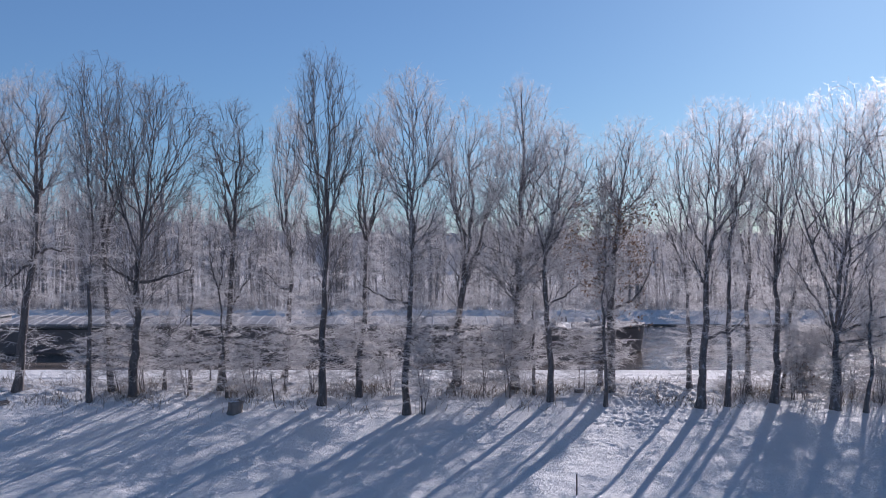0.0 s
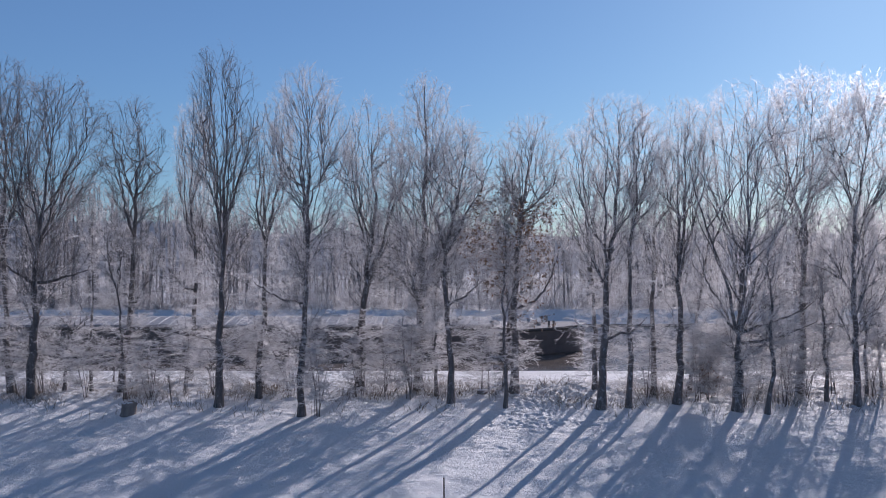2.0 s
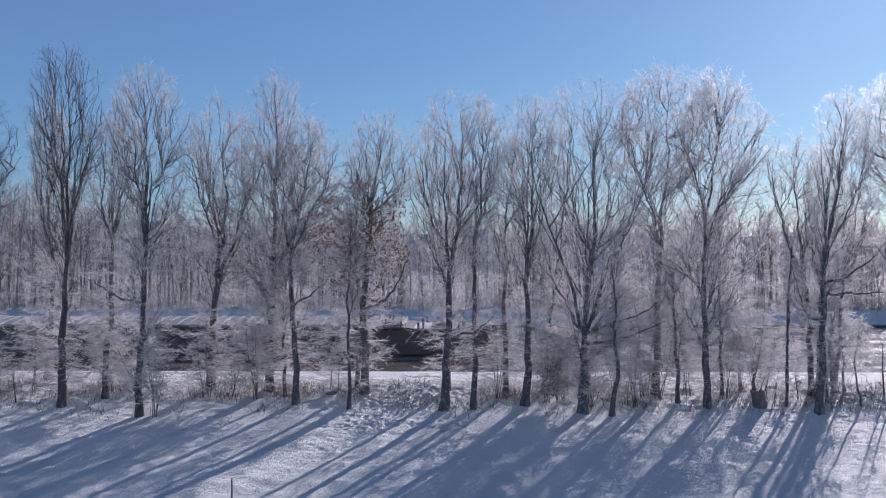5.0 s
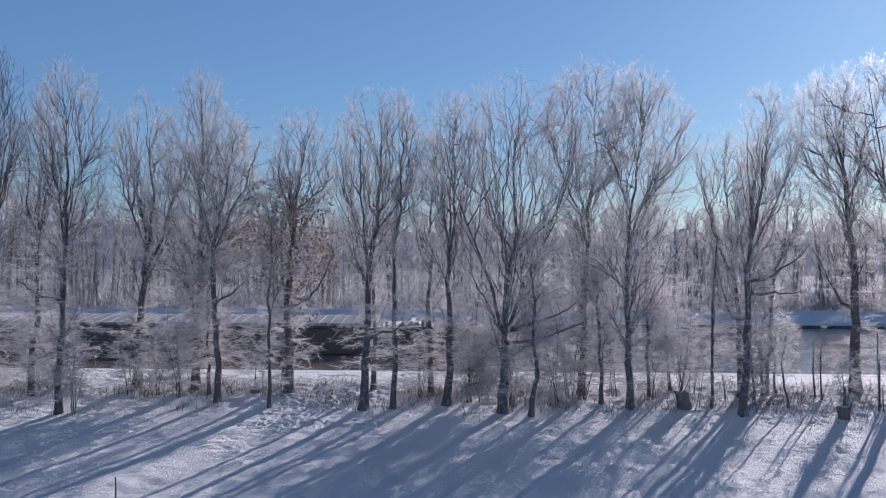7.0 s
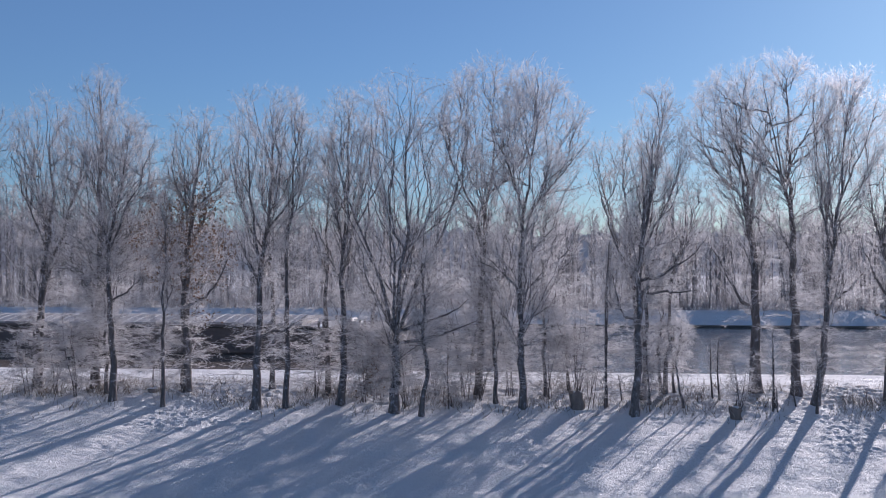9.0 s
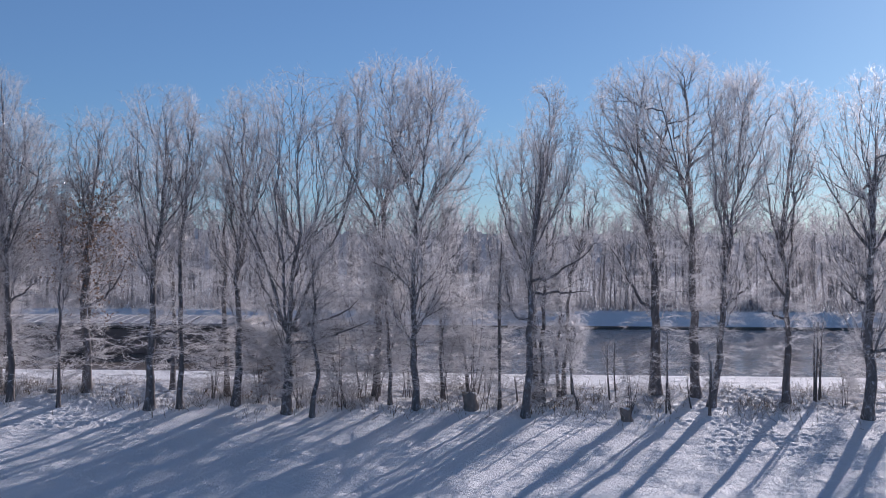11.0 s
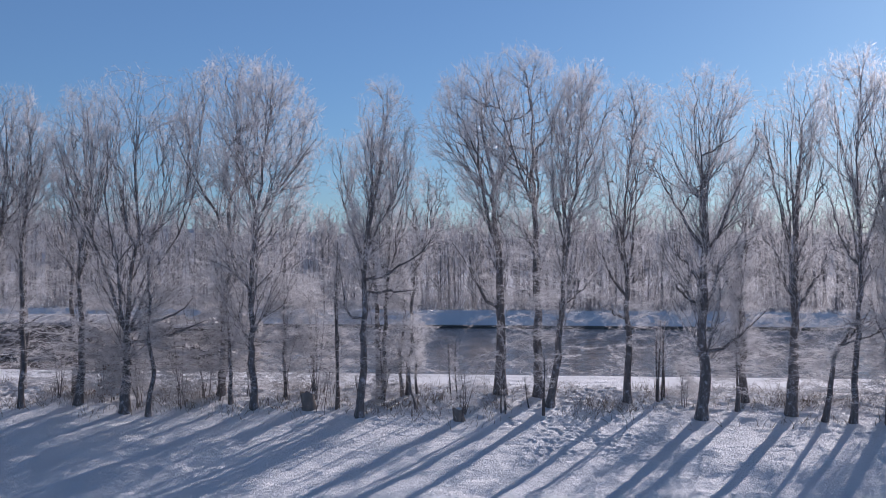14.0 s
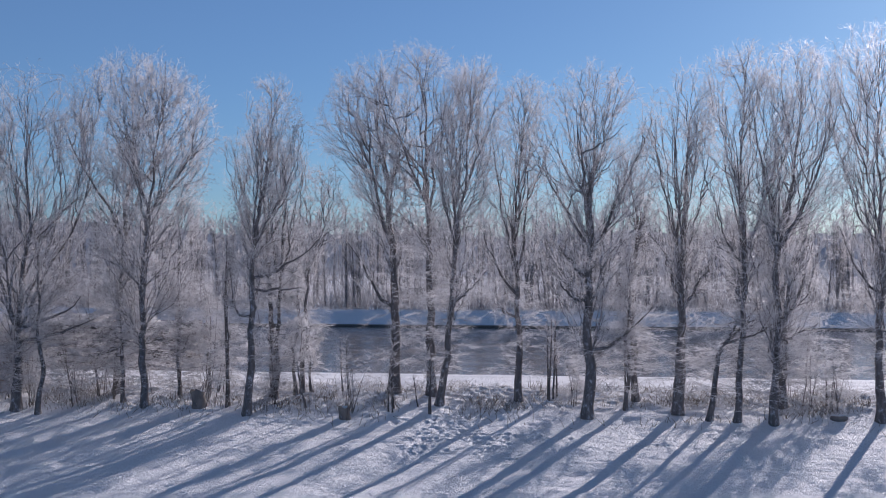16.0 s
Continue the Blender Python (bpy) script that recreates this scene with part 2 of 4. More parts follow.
def along(rng, pts, per, lo, hi, power=1.0):
    """Places spread over shoots: per of them on each, between the shares lo and hi of its length. Gives place, direction and share."""
    n, k = pts.shape[0], pts.shape[1] - 1
    s = lo + (hi - lo) * ((np.arange(per)[None, :] + rng.random((n, per))) / per) ** power
    f = np.clip(s * k, 0, k - 1e-3)
    i = f.astype(int)
    r = np.arange(n)[:, None]
    a, b = pts[r, i], pts[r, i + 1]
    return (a + (b - a) * (f - i)[..., None]).reshape(-1, 3), unit(b - a).reshape(-1, 3), s.reshape(-1), np.repeat(np.arange(n), per)


def splay(rng, way, lo, hi):
    """Directions that part from the given ones by lo to hi degrees, to any side."""
    side = unit(np.cross(way, rng.normal(0, 1, way.shape)))
    a = np.radians(lo + (hi - lo) * rng.random(len(way)))[:, None]
    return way * np.cos(a) + side * np.sin(a)


# ---- the lie of the land ----
PROFILE_Y = [-4000, -30, 20, 40, 46, 49.5, 51.5, 54, 55.2, 56.5, 60.2, 61.0, 62.0, 65.2, 65.9, 67.5, 72, 112, 119.28, 119.3, 121.6, 123.5, 128, 140, 200, 400, 4000]
PROFILE_Z = [-6, -5.0, -3.6, -1.75, -1.15, -0.8, -0.5, -0.16, 0.02, 0.25, 0.99, 1.09, 1.13, 1.15, 0.9, -0.6, -3, -3, -2, 0.2, 1.5, 1.6, 1.66, 1.8, 3.0, 6.0, 30]


def ground_z(x, y):
    z = float(np.interp(y, PROFILE_Y, PROFILE_Z))
    rough = max(0.0, 1 - abs(y - 58.2) / 2.6)
    if 38 < y < 61.5:
        z += 0.10 * noise.noise((x * 0.22, y * 0.22, 3)) + (0.05 + 0.02 * rough) * noise.noise((x * 1.1, y * 1.1, 7)) + (0.035 + 0.025 * rough) * noise.noise((x * 2.9, y * 2.9, 1)) + 0.03 * rough * noise.noise((x * 5.7, y * 5.7, 11))
    elif 61.5 <= y < 65.2:
        z += 0.02 * noise.noise((x * 0.6, y * 2.0, 5)) - 0.06 * max(0, 1 - abs(y - 62.5) / 0.3) - 0.06 * max(0, 1 - abs(y - 64.1) / 0.3)
    elif y > 119.6:
        z += 0.03 * noise.noise((x * 0.15, y * 0.15, 2))
    return z


# ---- ground ----
def footprints():
    """Trails and trodden patches in the snow."""
    rng = np.random.default_rng(5)
    prints = []
    for x0, y0, x1, y1, n, spread in (
        (9.0, 54.5, 11.8, 59.3, 150, 0.85), (8.0, 54.2, 13.0, 53.9, 60, 0.35), (38.8, 52.3, 41.2, 60.3, 180, 0.85), (40.3, 54.4, 42.3, 51.0, 50, 0.35),
        (41.8, 53.5, 44.0, 53.4, 30, 0.4), (27.0, 54.6, 28.2, 54.6, 14, 0.3), (28.8, 56.1, 29.8, 56.0, 16, 0.35), (30.8, 55.6, 31.4, 55.6, 10, 0.3),
        (-11.0, 49.7, -10.0, 49.7, 12, 0.25), (-8.8, 48.8, -7.6, 48.6, 14, 0.25), (-21.5, 57.6, -18.5, 58.8, 44, 0.5), (24.4, 56.9, 25.4, 56.9, 14, 0.35),
        (47.6, 53.0, 48.6, 53.0, 12, 0.3), (36.8, 55.4, 37.6, 55.4, 10, 0.25), (33.0, 56.5, 36.0, 57.4, 22, 0.5), (50.5, 54.5, 54.0, 56.0, 18, 0.35),
    ):
        s = (np.arange(n) + rng.random(n)) / n
        prints.append(np.stack([x0 + (x1 - x0) * s, y0 + (y1 - y0) * s], 1) + rng.normal(0, spread, (n, 2)))
    return np.concatenate(prints)


def build_ground():
    xs = np.concatenate([[-3000, -900, -300, -120], np.arange(-70, -28, 2.0), np.arange(-28, 7, 0.16), np.arange(7, 14, 0.085), np.arange(14, 38, 0.16), np.arange(38, 45, 0.085), np.arange(45, 62, 0.16), np.arange(62, 110, 2.0), [160, 400, 1000, 3000]])
    ys = np.concatenate([[-4000, -800, -200, -60, -30, 0, 20, 32, 38], np.arange(40, 50, 0.25), np.arange(50, 61.5, 0.1), np.arange(61.5, 66.0, 0.14), [66.4, 67.5, 72, 90, 112, 119.28, 119.3, 119.7], np.arange(120.0, 130, 0.5), [134, 140, 160, 200, 300, 400, 900, 2000, 4000]])
    z = np.array([[ground_z(x, y) for x in xs] for y in ys])
    dent, rim = np.zeros_like(z), np.zeros_like(z)
    for px, py in footprints():
        i0, i1 = np.searchsorted(xs, (px - 0.5, px + 0.5))
        j0, j1 = np.searchsorted(ys, (py - 0.5, py + 0.5))
        r2 = (xs[None, i0:i1] - px) ** 2 + (ys[j0:j1, None] - py) ** 2
        dent[j0:j1, i0:i1] = np.minimum(dent[j0:j1, i0:i1], -0.12 * np.exp(-r2 / 0.008))
        rim[j0:j1, i0:i1] = np.maximum(rim[j0:j1, i0:i1], 0.03 * np.exp(-((np.sqrt(r2) - 0.17) ** 2) / 0.004))
    z += dent + rim
    gx, gy = np.meshgrid(xs, ys)
    verts = np.stack([gx, gy, z], -1).reshape(-1, 3)
    w = len(xs)
    a = (np.arange(len(ys) - 1)[:, None] * w + np.arange(w - 1)[None, :]).reshape(-1)
    return tagged(link("ground", raw_mesh("ground", verts, np.stack([a, a + 1, a + w + 1, a + w], -1)), SNOW), "snow-covered field, canal bank and towpath with footprints and ruts", "snowy ground", kind="structure")


build_ground()

bm = bmesh.new()
bmesh.ops.create_grid(bm, x_segments=60, y_segments=10, size=0.5, matrix=Matrix.LocRotScale((10, 92.55, 0), None, (900, 53.5, 1)))
tagged(part("water", bm, WATER), "rippled grey-brown canal water reflecting bare woods and sky", "canal water", kind="structure")

# The far bank is held by steel sheet piles under a capping beam.
pile_wall = tagged(new("sheet_pile_wall"), "dark rusty steel sheet-pile wall along the far canal bank", "retaining wall", kind="structure")


def build_piles():
    bm = bmesh.new()
    box(bm, -0.32, 119.10, -0.6, 0.02, 119.22, 0.12)
    box(bm, 0.02, 119.16, -0.6, 0.34, 119.28, 0.12)
    mesh = bpy.data.meshes.new("pile")
    bm.to_mesh(mesh)
    bm.free()
    mesh.materials.append(PILE)
    for k in range(236):
        ob = new("pile", mesh)
        ob.parent, ob.location = pile_wall, (-70 + k * 0.68, 0, 0.02 * math.sin(k * 1.7))
    bm = bmesh.new()
    box(bm, -400, 119.04, 0.115, 400, 119.34, 0.21, 0.02)
    part("capping_beam", bm, PILE, pile_wall)
    bm = bmesh.new()
    box(bm, -400, 119.23, -0.6, 400, 119.29, 0.1)
    part("backing", bm, PILE, pile_wall)


build_piles()


# ---- trees ----
def half_width(style, u):
    """The crown's half width, as a share of its widest, at the share u of its height."""
    u = np.clip(u, 0, 1)
    if style == "cone":
        return np.minimum(1, 0.8 + 0.9 * u) * np.maximum(1 - u ** 1.9, 0) ** 0.62
    if style == "vase":
        return (0.3 + 0.8 * u ** 0.6) * np.sqrt(np.maximum(1 - u ** 3.4, 0.0))
    if style == "upright":
        return (0.45 + 0.65 * u ** 0.5) * np.sqrt(np.maximum(1 - u ** 3.2, 0.0))
    if style == "slim":
        return (0.5 + 0.5 * u) * np.maximum(1 - u ** 2.5, 0.0) ** 0.6
    return np.sqrt(np.maximum(1 - (2 * u - 0.95) ** 2, 0.02))


STYLE_WORDS = {"cone": "dense rounded", "vase": "wide vase-shaped", "upright": "narrow upright", "slim": "slender", "oval": "small bushy"}


def trunk_mesh(rng, pts, rad, sides=10):
    v, q = tubes(pts[None], rad[None], sides)
    for i in range(len(v)):
        k = i // sides
        c = pts[k]
        lump = 1 + 0.16 * noise.noise((v[i][0] * 2.2 + c[0], v[i][1] * 2.2, v[i][2] * 0.8 + rad[0] * 31))
        v[i] = c + (v[i] - c) * lump
    return raw_mesh("trunk", v, q)


def tree(x, y, h, fork, mid, top, half, crown, r, stems, style, frost, sprays, dens, seed, leaves=False, boughs=()):
    rng = np.random.default_rng(seed)
    half *= 1.88 if style == "vase" else 2.1 if style == "cone" else 1.76
    z0 = ground_z(x, y) - 0.08
    thing = new("tree")
    thing.location = (x, y, z0)
    white = "thick white hoar frost" if frost > 0.75 else "light hoar frost" if frost > 0.4 else "little frost"
    tagged(thing, "%s bare tree with %s and %s" % (STYLE_WORDS[style], white, "dry brown leaves" if leaves else "thin stem" if r < 0.16 else "dark trunk"), "tree", "trees along the canal bank")
    bark = BARK[2 if frost > 0.62 else 1 if frost > 0.4 else 0]
    fx, fz = fork
    axis_z, axis_x = [0, fz, (fz + h) / 2, h], [0, fx, mid, top]
    depth = rng.uniform(-0.5, 0.5)

    def centre(z):
        return np.stack([np.interp(z, axis_z, axis_x), np.interp(z, [0, h], [0, depth]), z], -1)

    single = stems == 1
    tz = np.linspace(0, h * 0.97 if single else fz + 0.05, 22 if single else 14)
    tp = centre(tz)
    sway = np.cumsum(rng.normal(0, 0.055, (len(tz), 2)), 0) * np.minimum(1, tz / 2)[:, None]
    tp[:, :2] += sway - sway[-1] * (tz / tz[-1])[:, None]
    tr = r * (1 - 0.5 * tz / max(fz, 1)) if not single else r * np.maximum(1 - 0.93 * tz / tz[-1], 0.07)
    tr = 0.9 * tr + r * 0.35 * np.exp(-tz / 0.25)
    link("trunk", trunk_mesh(rng, tp, tr), bark, thing)

    # The limbs that the trunk parts into.
    limbs, starts_r = [], []
    if single:
        limbs.append(np.stack([np.interp(np.linspace(crown * 0.75, tz[-1], 13), tz, tp[:, c]) for c in range(3)], -1))
    else:
        for k in range(stems + (1 if half > 1.3 else 0)):
            a = 2 * np.pi * k / max(stems - 1, 1) + rng.uniform(-0.5, 0.5)
            lead = k == 0
            ue = 0.84 if lead else rng.uniform(0.6, 0.88)
            ze = crown + (h - crown) * ue
            out = (0.08 if lead else rng.uniform(0.7, 1.0)) * half * half_width(style, ue)
            zs = fz if lead else fz - rng.uniform(0, 0.16) * (fz - crown * 0.6 if fz > crown else fz * 0.3)
            s0 = np.array([np.interp(zs, tz, tp[:, c]) for c in range(3)])
            if not lead and rng.random() < 0.55:
                s0 = limbs[0][int(rng.integers(1, 6))]
                ze = max(ze, s0[2] + 1.2)
            end = centre(np.array(ze)) + np.array([math.cos(a), math.sin(a), 0]) * out
            way = 0.62 if style == "vase" else 0.56
            ctrl = np.array([s0[0] + (end[0] - s0[0]) * way, s0[1] + (end[1] - s0[1]) * way, s0[2] + (end[2] - s0[2]) * 0.44])
            s = np.linspace(0, 1, 13)[:, None]
            p = s0 * (1 - s) ** 2 + 2 * s * (1 - s) * ctrl + end * s ** 2
            w = np.cumsum(rng.normal(0, 0.07, (13, 3)), 0) * np.array([1, 1, 0.3])
            p += (w - w[-1] * s) * np.minimum(1, s * 4)
            limbs.append(p)
            rs = r * (0.42 if lead else rng.uniform(0.22, 0.32)) * (0.6 if s0[2] > fz + 0.3 else 1.0)
            link("limb", raw_mesh("limb", *tubes(p[None], (rs * (1 - s[:, 0]) ** 0.9 + 0.008)[None], 7)), bark, thing)
    # Each limb parts again into long thin ones that run out to the crown's edge.
    if not single:
        for p in limbs[:]:
            for k in range(2):
                i = int(rng.integers(2, 10))
                ue = rng.uniform(0.45, 0.86)
                off = p[i] - centre(p[i][2])
                a = math.atan2(off[1], off[0]) + rng.normal(0, 0.75)
                end = centre(np.array(crown + (h - crown) * ue)) + np.array([math.cos(a), math.sin(a), 0]) * rng.uniform(0.6, 0.92) * half * half_width(style, ue)
                if end[2] < p[i][2] + 1.0:
                    end[2] = p[i][2] + rng.uniform(0.8, 1.5)
                ctrl = p[i] + (end - p[i]) * np.array([0.64, 0.64, 0.4])
                s = np.linspace(0, 1, 13)[:, None]
                q = p[i] * (1 - s) ** 2 + 2 * s * (1 - s) * ctrl + end * s ** 2
                w = np.cumsum(rng.normal(0, 0.06, (13, 3)), 0)
                q += (w - w[-1] * s) * np.minimum(1, s * 4)
                limbs.append(q)
                link("limb", raw_mesh("limb", *tubes(q[None], (r * 0.12 * (1 - s[:, 0]) ** 0.9 + 0.007)[None], 5)), bark, thing)
    # Heavy boughs that leave the trunk lower down.
    for zs, dx, dz in boughs:
        s0 = np.array([np.interp(zs, tz, tp[:, c]) for c in range(3)])
        end = s0 + np.array([dx, rng.uniform(-0.8, 0.8), dz])
        ctrl = s0 + np.array([dx * 0.55, 0, dz * rng.uniform(0.05, 0.4)])
        s = np.linspace(0, 1, 13)[:, None]
        p = s0 * (1 - s) ** 2 + 2 * s * (1 - s) * ctrl + end * s ** 2
        w = np.cumsum(rng.normal(0, 0.06, (13, 3)), 0)
        p += (w - w[-1] * s) * np.minimum(1, s * 4)
        limbs.append(p)
        link("bough", raw_mesh("bough", *tubes(p[None], (r * 0.27 * (1 - s[:, 0]) ** 0.8 + 0.01)[None], 7)), bark, thing)
    limbs = np.array(limbs)

    # Branches in three ranks, each parting at a narrow angle from what has grown before and sweeping out to its end in the crown.
    span = h - crown
    total = min(dens * (60 + 11.5 * span * max(half, 0.6)) * (1.2 if style == "cone" else 1.0), 850 if style == "cone" else 540)
    nodes, ways, owner = [limbs.reshape(-1, 3)], [], []
    d = np.empty_like(limbs)
    d[:, :-1], d[:, -1] = limbs[:, 1:] - limbs[:, :-1], limbs[:, -1] - limbs[:, -2]
    ways.append(unit(d).reshape(-1, 3))
    stem = tp[tz > crown * 0.5]
    nodes.append(stem)
    ways.append(np.tile([0.0, 0.0, 1.0], (len(stem), 1)))
    nodes, ways = np.concatenate(nodes), np.concatenate(ways)
    owner = np.full(len(nodes), -1)
    b1, len1, above = [], [], []
    s = np.linspace(0, 1, 5)[:, None]
    for r_k, (share, reach, shell, least) in enumerate(((0.1, 0.86, 0.3, 0.3), (0.27, 0.96, 0.3, 0.2), (0.63, 1.0, 0.32, 0.11))):
        want = int(total * share)
        u = rng.random(8 * want + 8)
        u = u[rng.random(len(u)) < (0.04 + 0.96 * (half_width(style, u) / 1.04) ** 1.15) * (0.3 + 0.7 * np.minimum(1, u / 0.5) if r > 0.18 and not single else 1.0)][:want]
        a = rng.uniform(0, 2 * np.pi, len(u))
        lobe = np.array([np.clip(0.96 + (0.2 if style == "cone" else 0.75) * noise.noise((1.3 * math.cos(e) + seed, 1.3 * math.sin(e), 3.6 * c)), 0.55, 1.2) for e, c in zip(a, u)])
        rho = rng.random(len(u)) ** shell * half * half_width(style, u) * lobe * reach
        ends = centre(crown + u * span * 1.02) + np.stack([np.cos(a) * rho, np.sin(a) * rho, np.zeros(len(u))], -1)
        if r > 0.15 and crown > 3.5:
            # Side shoots on the trunk under the crown.
            a = rng.uniform(0, 2 * np.pi, int(0.1 * want))
            zs = rng.uniform(0.55 * crown, crown + 0.25 * span, len(a))
            rho = rng.uniform(0.25, 0.85, len(a)) * half * 0.7
            ends = np.concatenate([ends, centre(zs) + np.stack([np.cos(a) * rho, np.sin(a) * rho, np.zeros(len(a))], -1)])
        for p in limbs[len(limbs) - len(boughs):]:
            extra = p[rng.integers(4, 13, 2 + 3 * r_k)]
            ends = np.concatenate([ends, extra + rng.normal(0, 0.7, extra.shape) + np.array([0, 0, 0.4])])
        ends = ends[np.argsort(np.linalg.norm(ends - centre(np.array(crown * 0.9)), axis=1))]
        least = min(least * span, 0.8 * half + 0.1)
        grown, grown_ways, grown_owner, first = [], [], [], len(b1)
        outward = unit((nodes - centre(nodes[:, 2])) * np.array([1, 1, 0]))
        for e in ends:
            v = e - nodes
            gap = np.linalg.norm(v, axis=1) + 1e-4
            cos = (v * ways).sum(1) / gap
            inward = np.maximum(0, -(v * outward).sum(1) / gap)
            cost = gap * (1 + 0.34 * (1 - cos) + 1.3 * inward + 1.2 * np.maximum(0, -0.05 - v[:, 2] / gap)) + 2.5 * np.maximum(0, least - gap)
            j = int(np.argmin(cost))
            p = nodes[j]
            ctrl = p + (0.4 * ways[j] + 0.6 * v[j] / gap[j]) * gap[j] * 0.42 + rng.normal(0, 0.11, 3) * min(gap[j], 2.0)
            q = p * (1 - s) ** 2 + 2 * s * (1 - s) * ctrl + e * s ** 2
            q[1:4] += rng.normal(0, 0.045 * min(gap[j], 2.0), (3, 3))
            k = len(b1)
            b1.append(q)
            len1.append(gap[j])
            above.append(owner[j])
            grown.append(q[1:])
            grown_ways.append(unit(q[1:] - q[:-1]))
            grown_owner.append(np.full(4, k))
            if len(grown) == 40 or k == first + len(ends) - 1:
                nodes, ways, owner = np.concatenate([nodes, *grown]), np.concatenate([ways, *grown_ways]), np.concatenate([owner, *grown_owner])
                grown, grown_ways, grown_owner = [], [], []
                outward = unit((nodes - centre(nodes[:, 2])) * np.array([1, 1, 0]))
    b1, len1, above = np.array(b1), np.array(len1), np.array(above)
    held = np.ones(len(b1))
    for k in range(len(b1) - 1, -1, -1):
        if above[k] >= 0:
            held[above[k]] += held[k]
    t5 = np.linspace(0, 1, 5)[None]
    rad1 = (0.003 + 0.0084 * np.sqrt(held))[:, None] * (1 - 0.75 * t5) + 0.0028
    big = np.argsort(-held)[:8]
    for k in big:
        link("branch", raw_mesh("branch", *tubes(b1[k:k + 1], rad1[k:k + 1] * 1.1, 5)), BRANCH, thing)
    rest = np.setdiff1d(np.arange(len(b1)), big)
    dark, pale = rest[held[rest] > 1], rest[held[rest] <= 1]
    tagged(link("branchwork", raw_mesh("branchwork", *tubes(b1[dark], rad1[dark], 3)), BRANCH, thing), kind="stuff")
    rime = TWIG[0 if frost < 0.28 else 1 if frost < 0.55 else 2]
    tagged(link("spray", raw_mesh("spray", *tubes(b1[pale][:, ::2], rad1[pale][:, ::2], 3)), rime, thing), kind="stuff")
    # Fine twigs fan out from the outer part of each branch.
    p2, d2, s2, i2 = along(rng, b1, 6, 0.45, 1.0, 0.8)
    len2 = np.clip(0.4 * len1[i2], 0.25, 0.52) * rng.uniform(0.6, 1.2, len(p2))
    b2 = grow(rng, p2, splay(rng, d2, 28, 78), len2, 1, 0.06, 0.05)
    thick = 0.56 + 0.66 * frost
    p3, d3, s3, _ = along(rng, b2, 2 if frost < 0.5 else 3, 0.2, 0.95, 0.8)
    b3 = grow(rng, p3, splay(rng, d3, 25, 75), rng.uniform(0.13, 0.34, len(p3)), 1, 0.06, 0.08)
    tagged(link("crown", raw_mesh("crown", *thicket([], [spikes(b2[:, 0], b2[:, 1], 0.0083 * thick), spikes(b3[:, 0], b3[:, 1], 0.0082 * thick)]), smooth=False), rime, thing), kind="stuff")

    # Thin drooping shoots low on the trunk.
    if sprays > 0.15 and crown > 2.2:
        q0, e0, s1, _ = along(rng, tp[None], int((10 + 32 * sprays) * (1.7 if x < 6 else 1.2)), min(1.0 / tz[-1], 0.5), min(1.0, (crown + 2.2) / tz[-1]))
        flat = rng.normal(0, 1, (len(q0), 3)) * np.array([1, 1, 0.1]) + np.array([0, 0, 0.22])
        c1 = grow(rng, q0, flat, rng.uniform(0.7, 2.4, len(q0)) * (0.7 + 0.5 * sprays), 5, -0.35, 0.1)
        v = [tubes(c1, np.tile(np.linspace(0.014, 0.004, 6), (len(c1), 1)), 3)]
        p2, d2, _, _ = along(rng, c1, 12, 0.1, 1.0)
        c2 = grow(rng, p2, splay(rng, d2, 28, 62) * np.array([1, 1, 0.4]), rng.uniform(0.25, 0.85, len(p2)), 1, -0.05, 0.1)
        p3, d3, _, _ = along(rng, c2, 8, 0.1, 1.0)
        c3 = grow(rng, p3, splay(rng, d3, 25, 58) * np.array([1, 1, 0.55]), rng.uniform(0.12, 0.36, len(p3)), 1, 0.0, 0.1)
        tagged(link("low_growth", raw_mesh("low_growth", *thicket(v, [spikes(c2[:, 0], c2[:, 1], 0.0066), spikes(c3[:, 0], c3[:, 1], 0.0072)])), VEIL, thing, "pale frosted shoots"), kind="stuff")
    if leaves:
        at, d, _, _ = along(rng, b2, 6, 0.2, 1.0)
        at = at[(rng.random(len(at)) < (0.25 if style == "oval" else 0.13)) & (at[:, 2] < crown + (0.9 if style == "oval" else 0.45) * span)]
        leaf_mesh(rng, at, thing)
    return thing


def leaf_mesh(rng, at, thing, size=0.088):
    n = len(at)
    a, b = unit(rng.normal(0, 1, (n, 3))), unit(rng.normal(0, 1, (n, 3)))
    c = np.cross(a, b)
    s = rng.uniform(0.6, 1.3, (n, 1)) * size
    v = np.stack([at, at + (a + 0.6 * b) * s, at + 2.1 * a * s + 0.3 * c * s, at + (a - 0.6 * b) * s + 0.2 * c * s], 1).reshape(-1, 3)
    link("leaves", raw_mesh("leaves", v, np.arange(4 * n).reshape(-1, 4), smooth=False), LEAF, thing, "dry brown oak leaves")


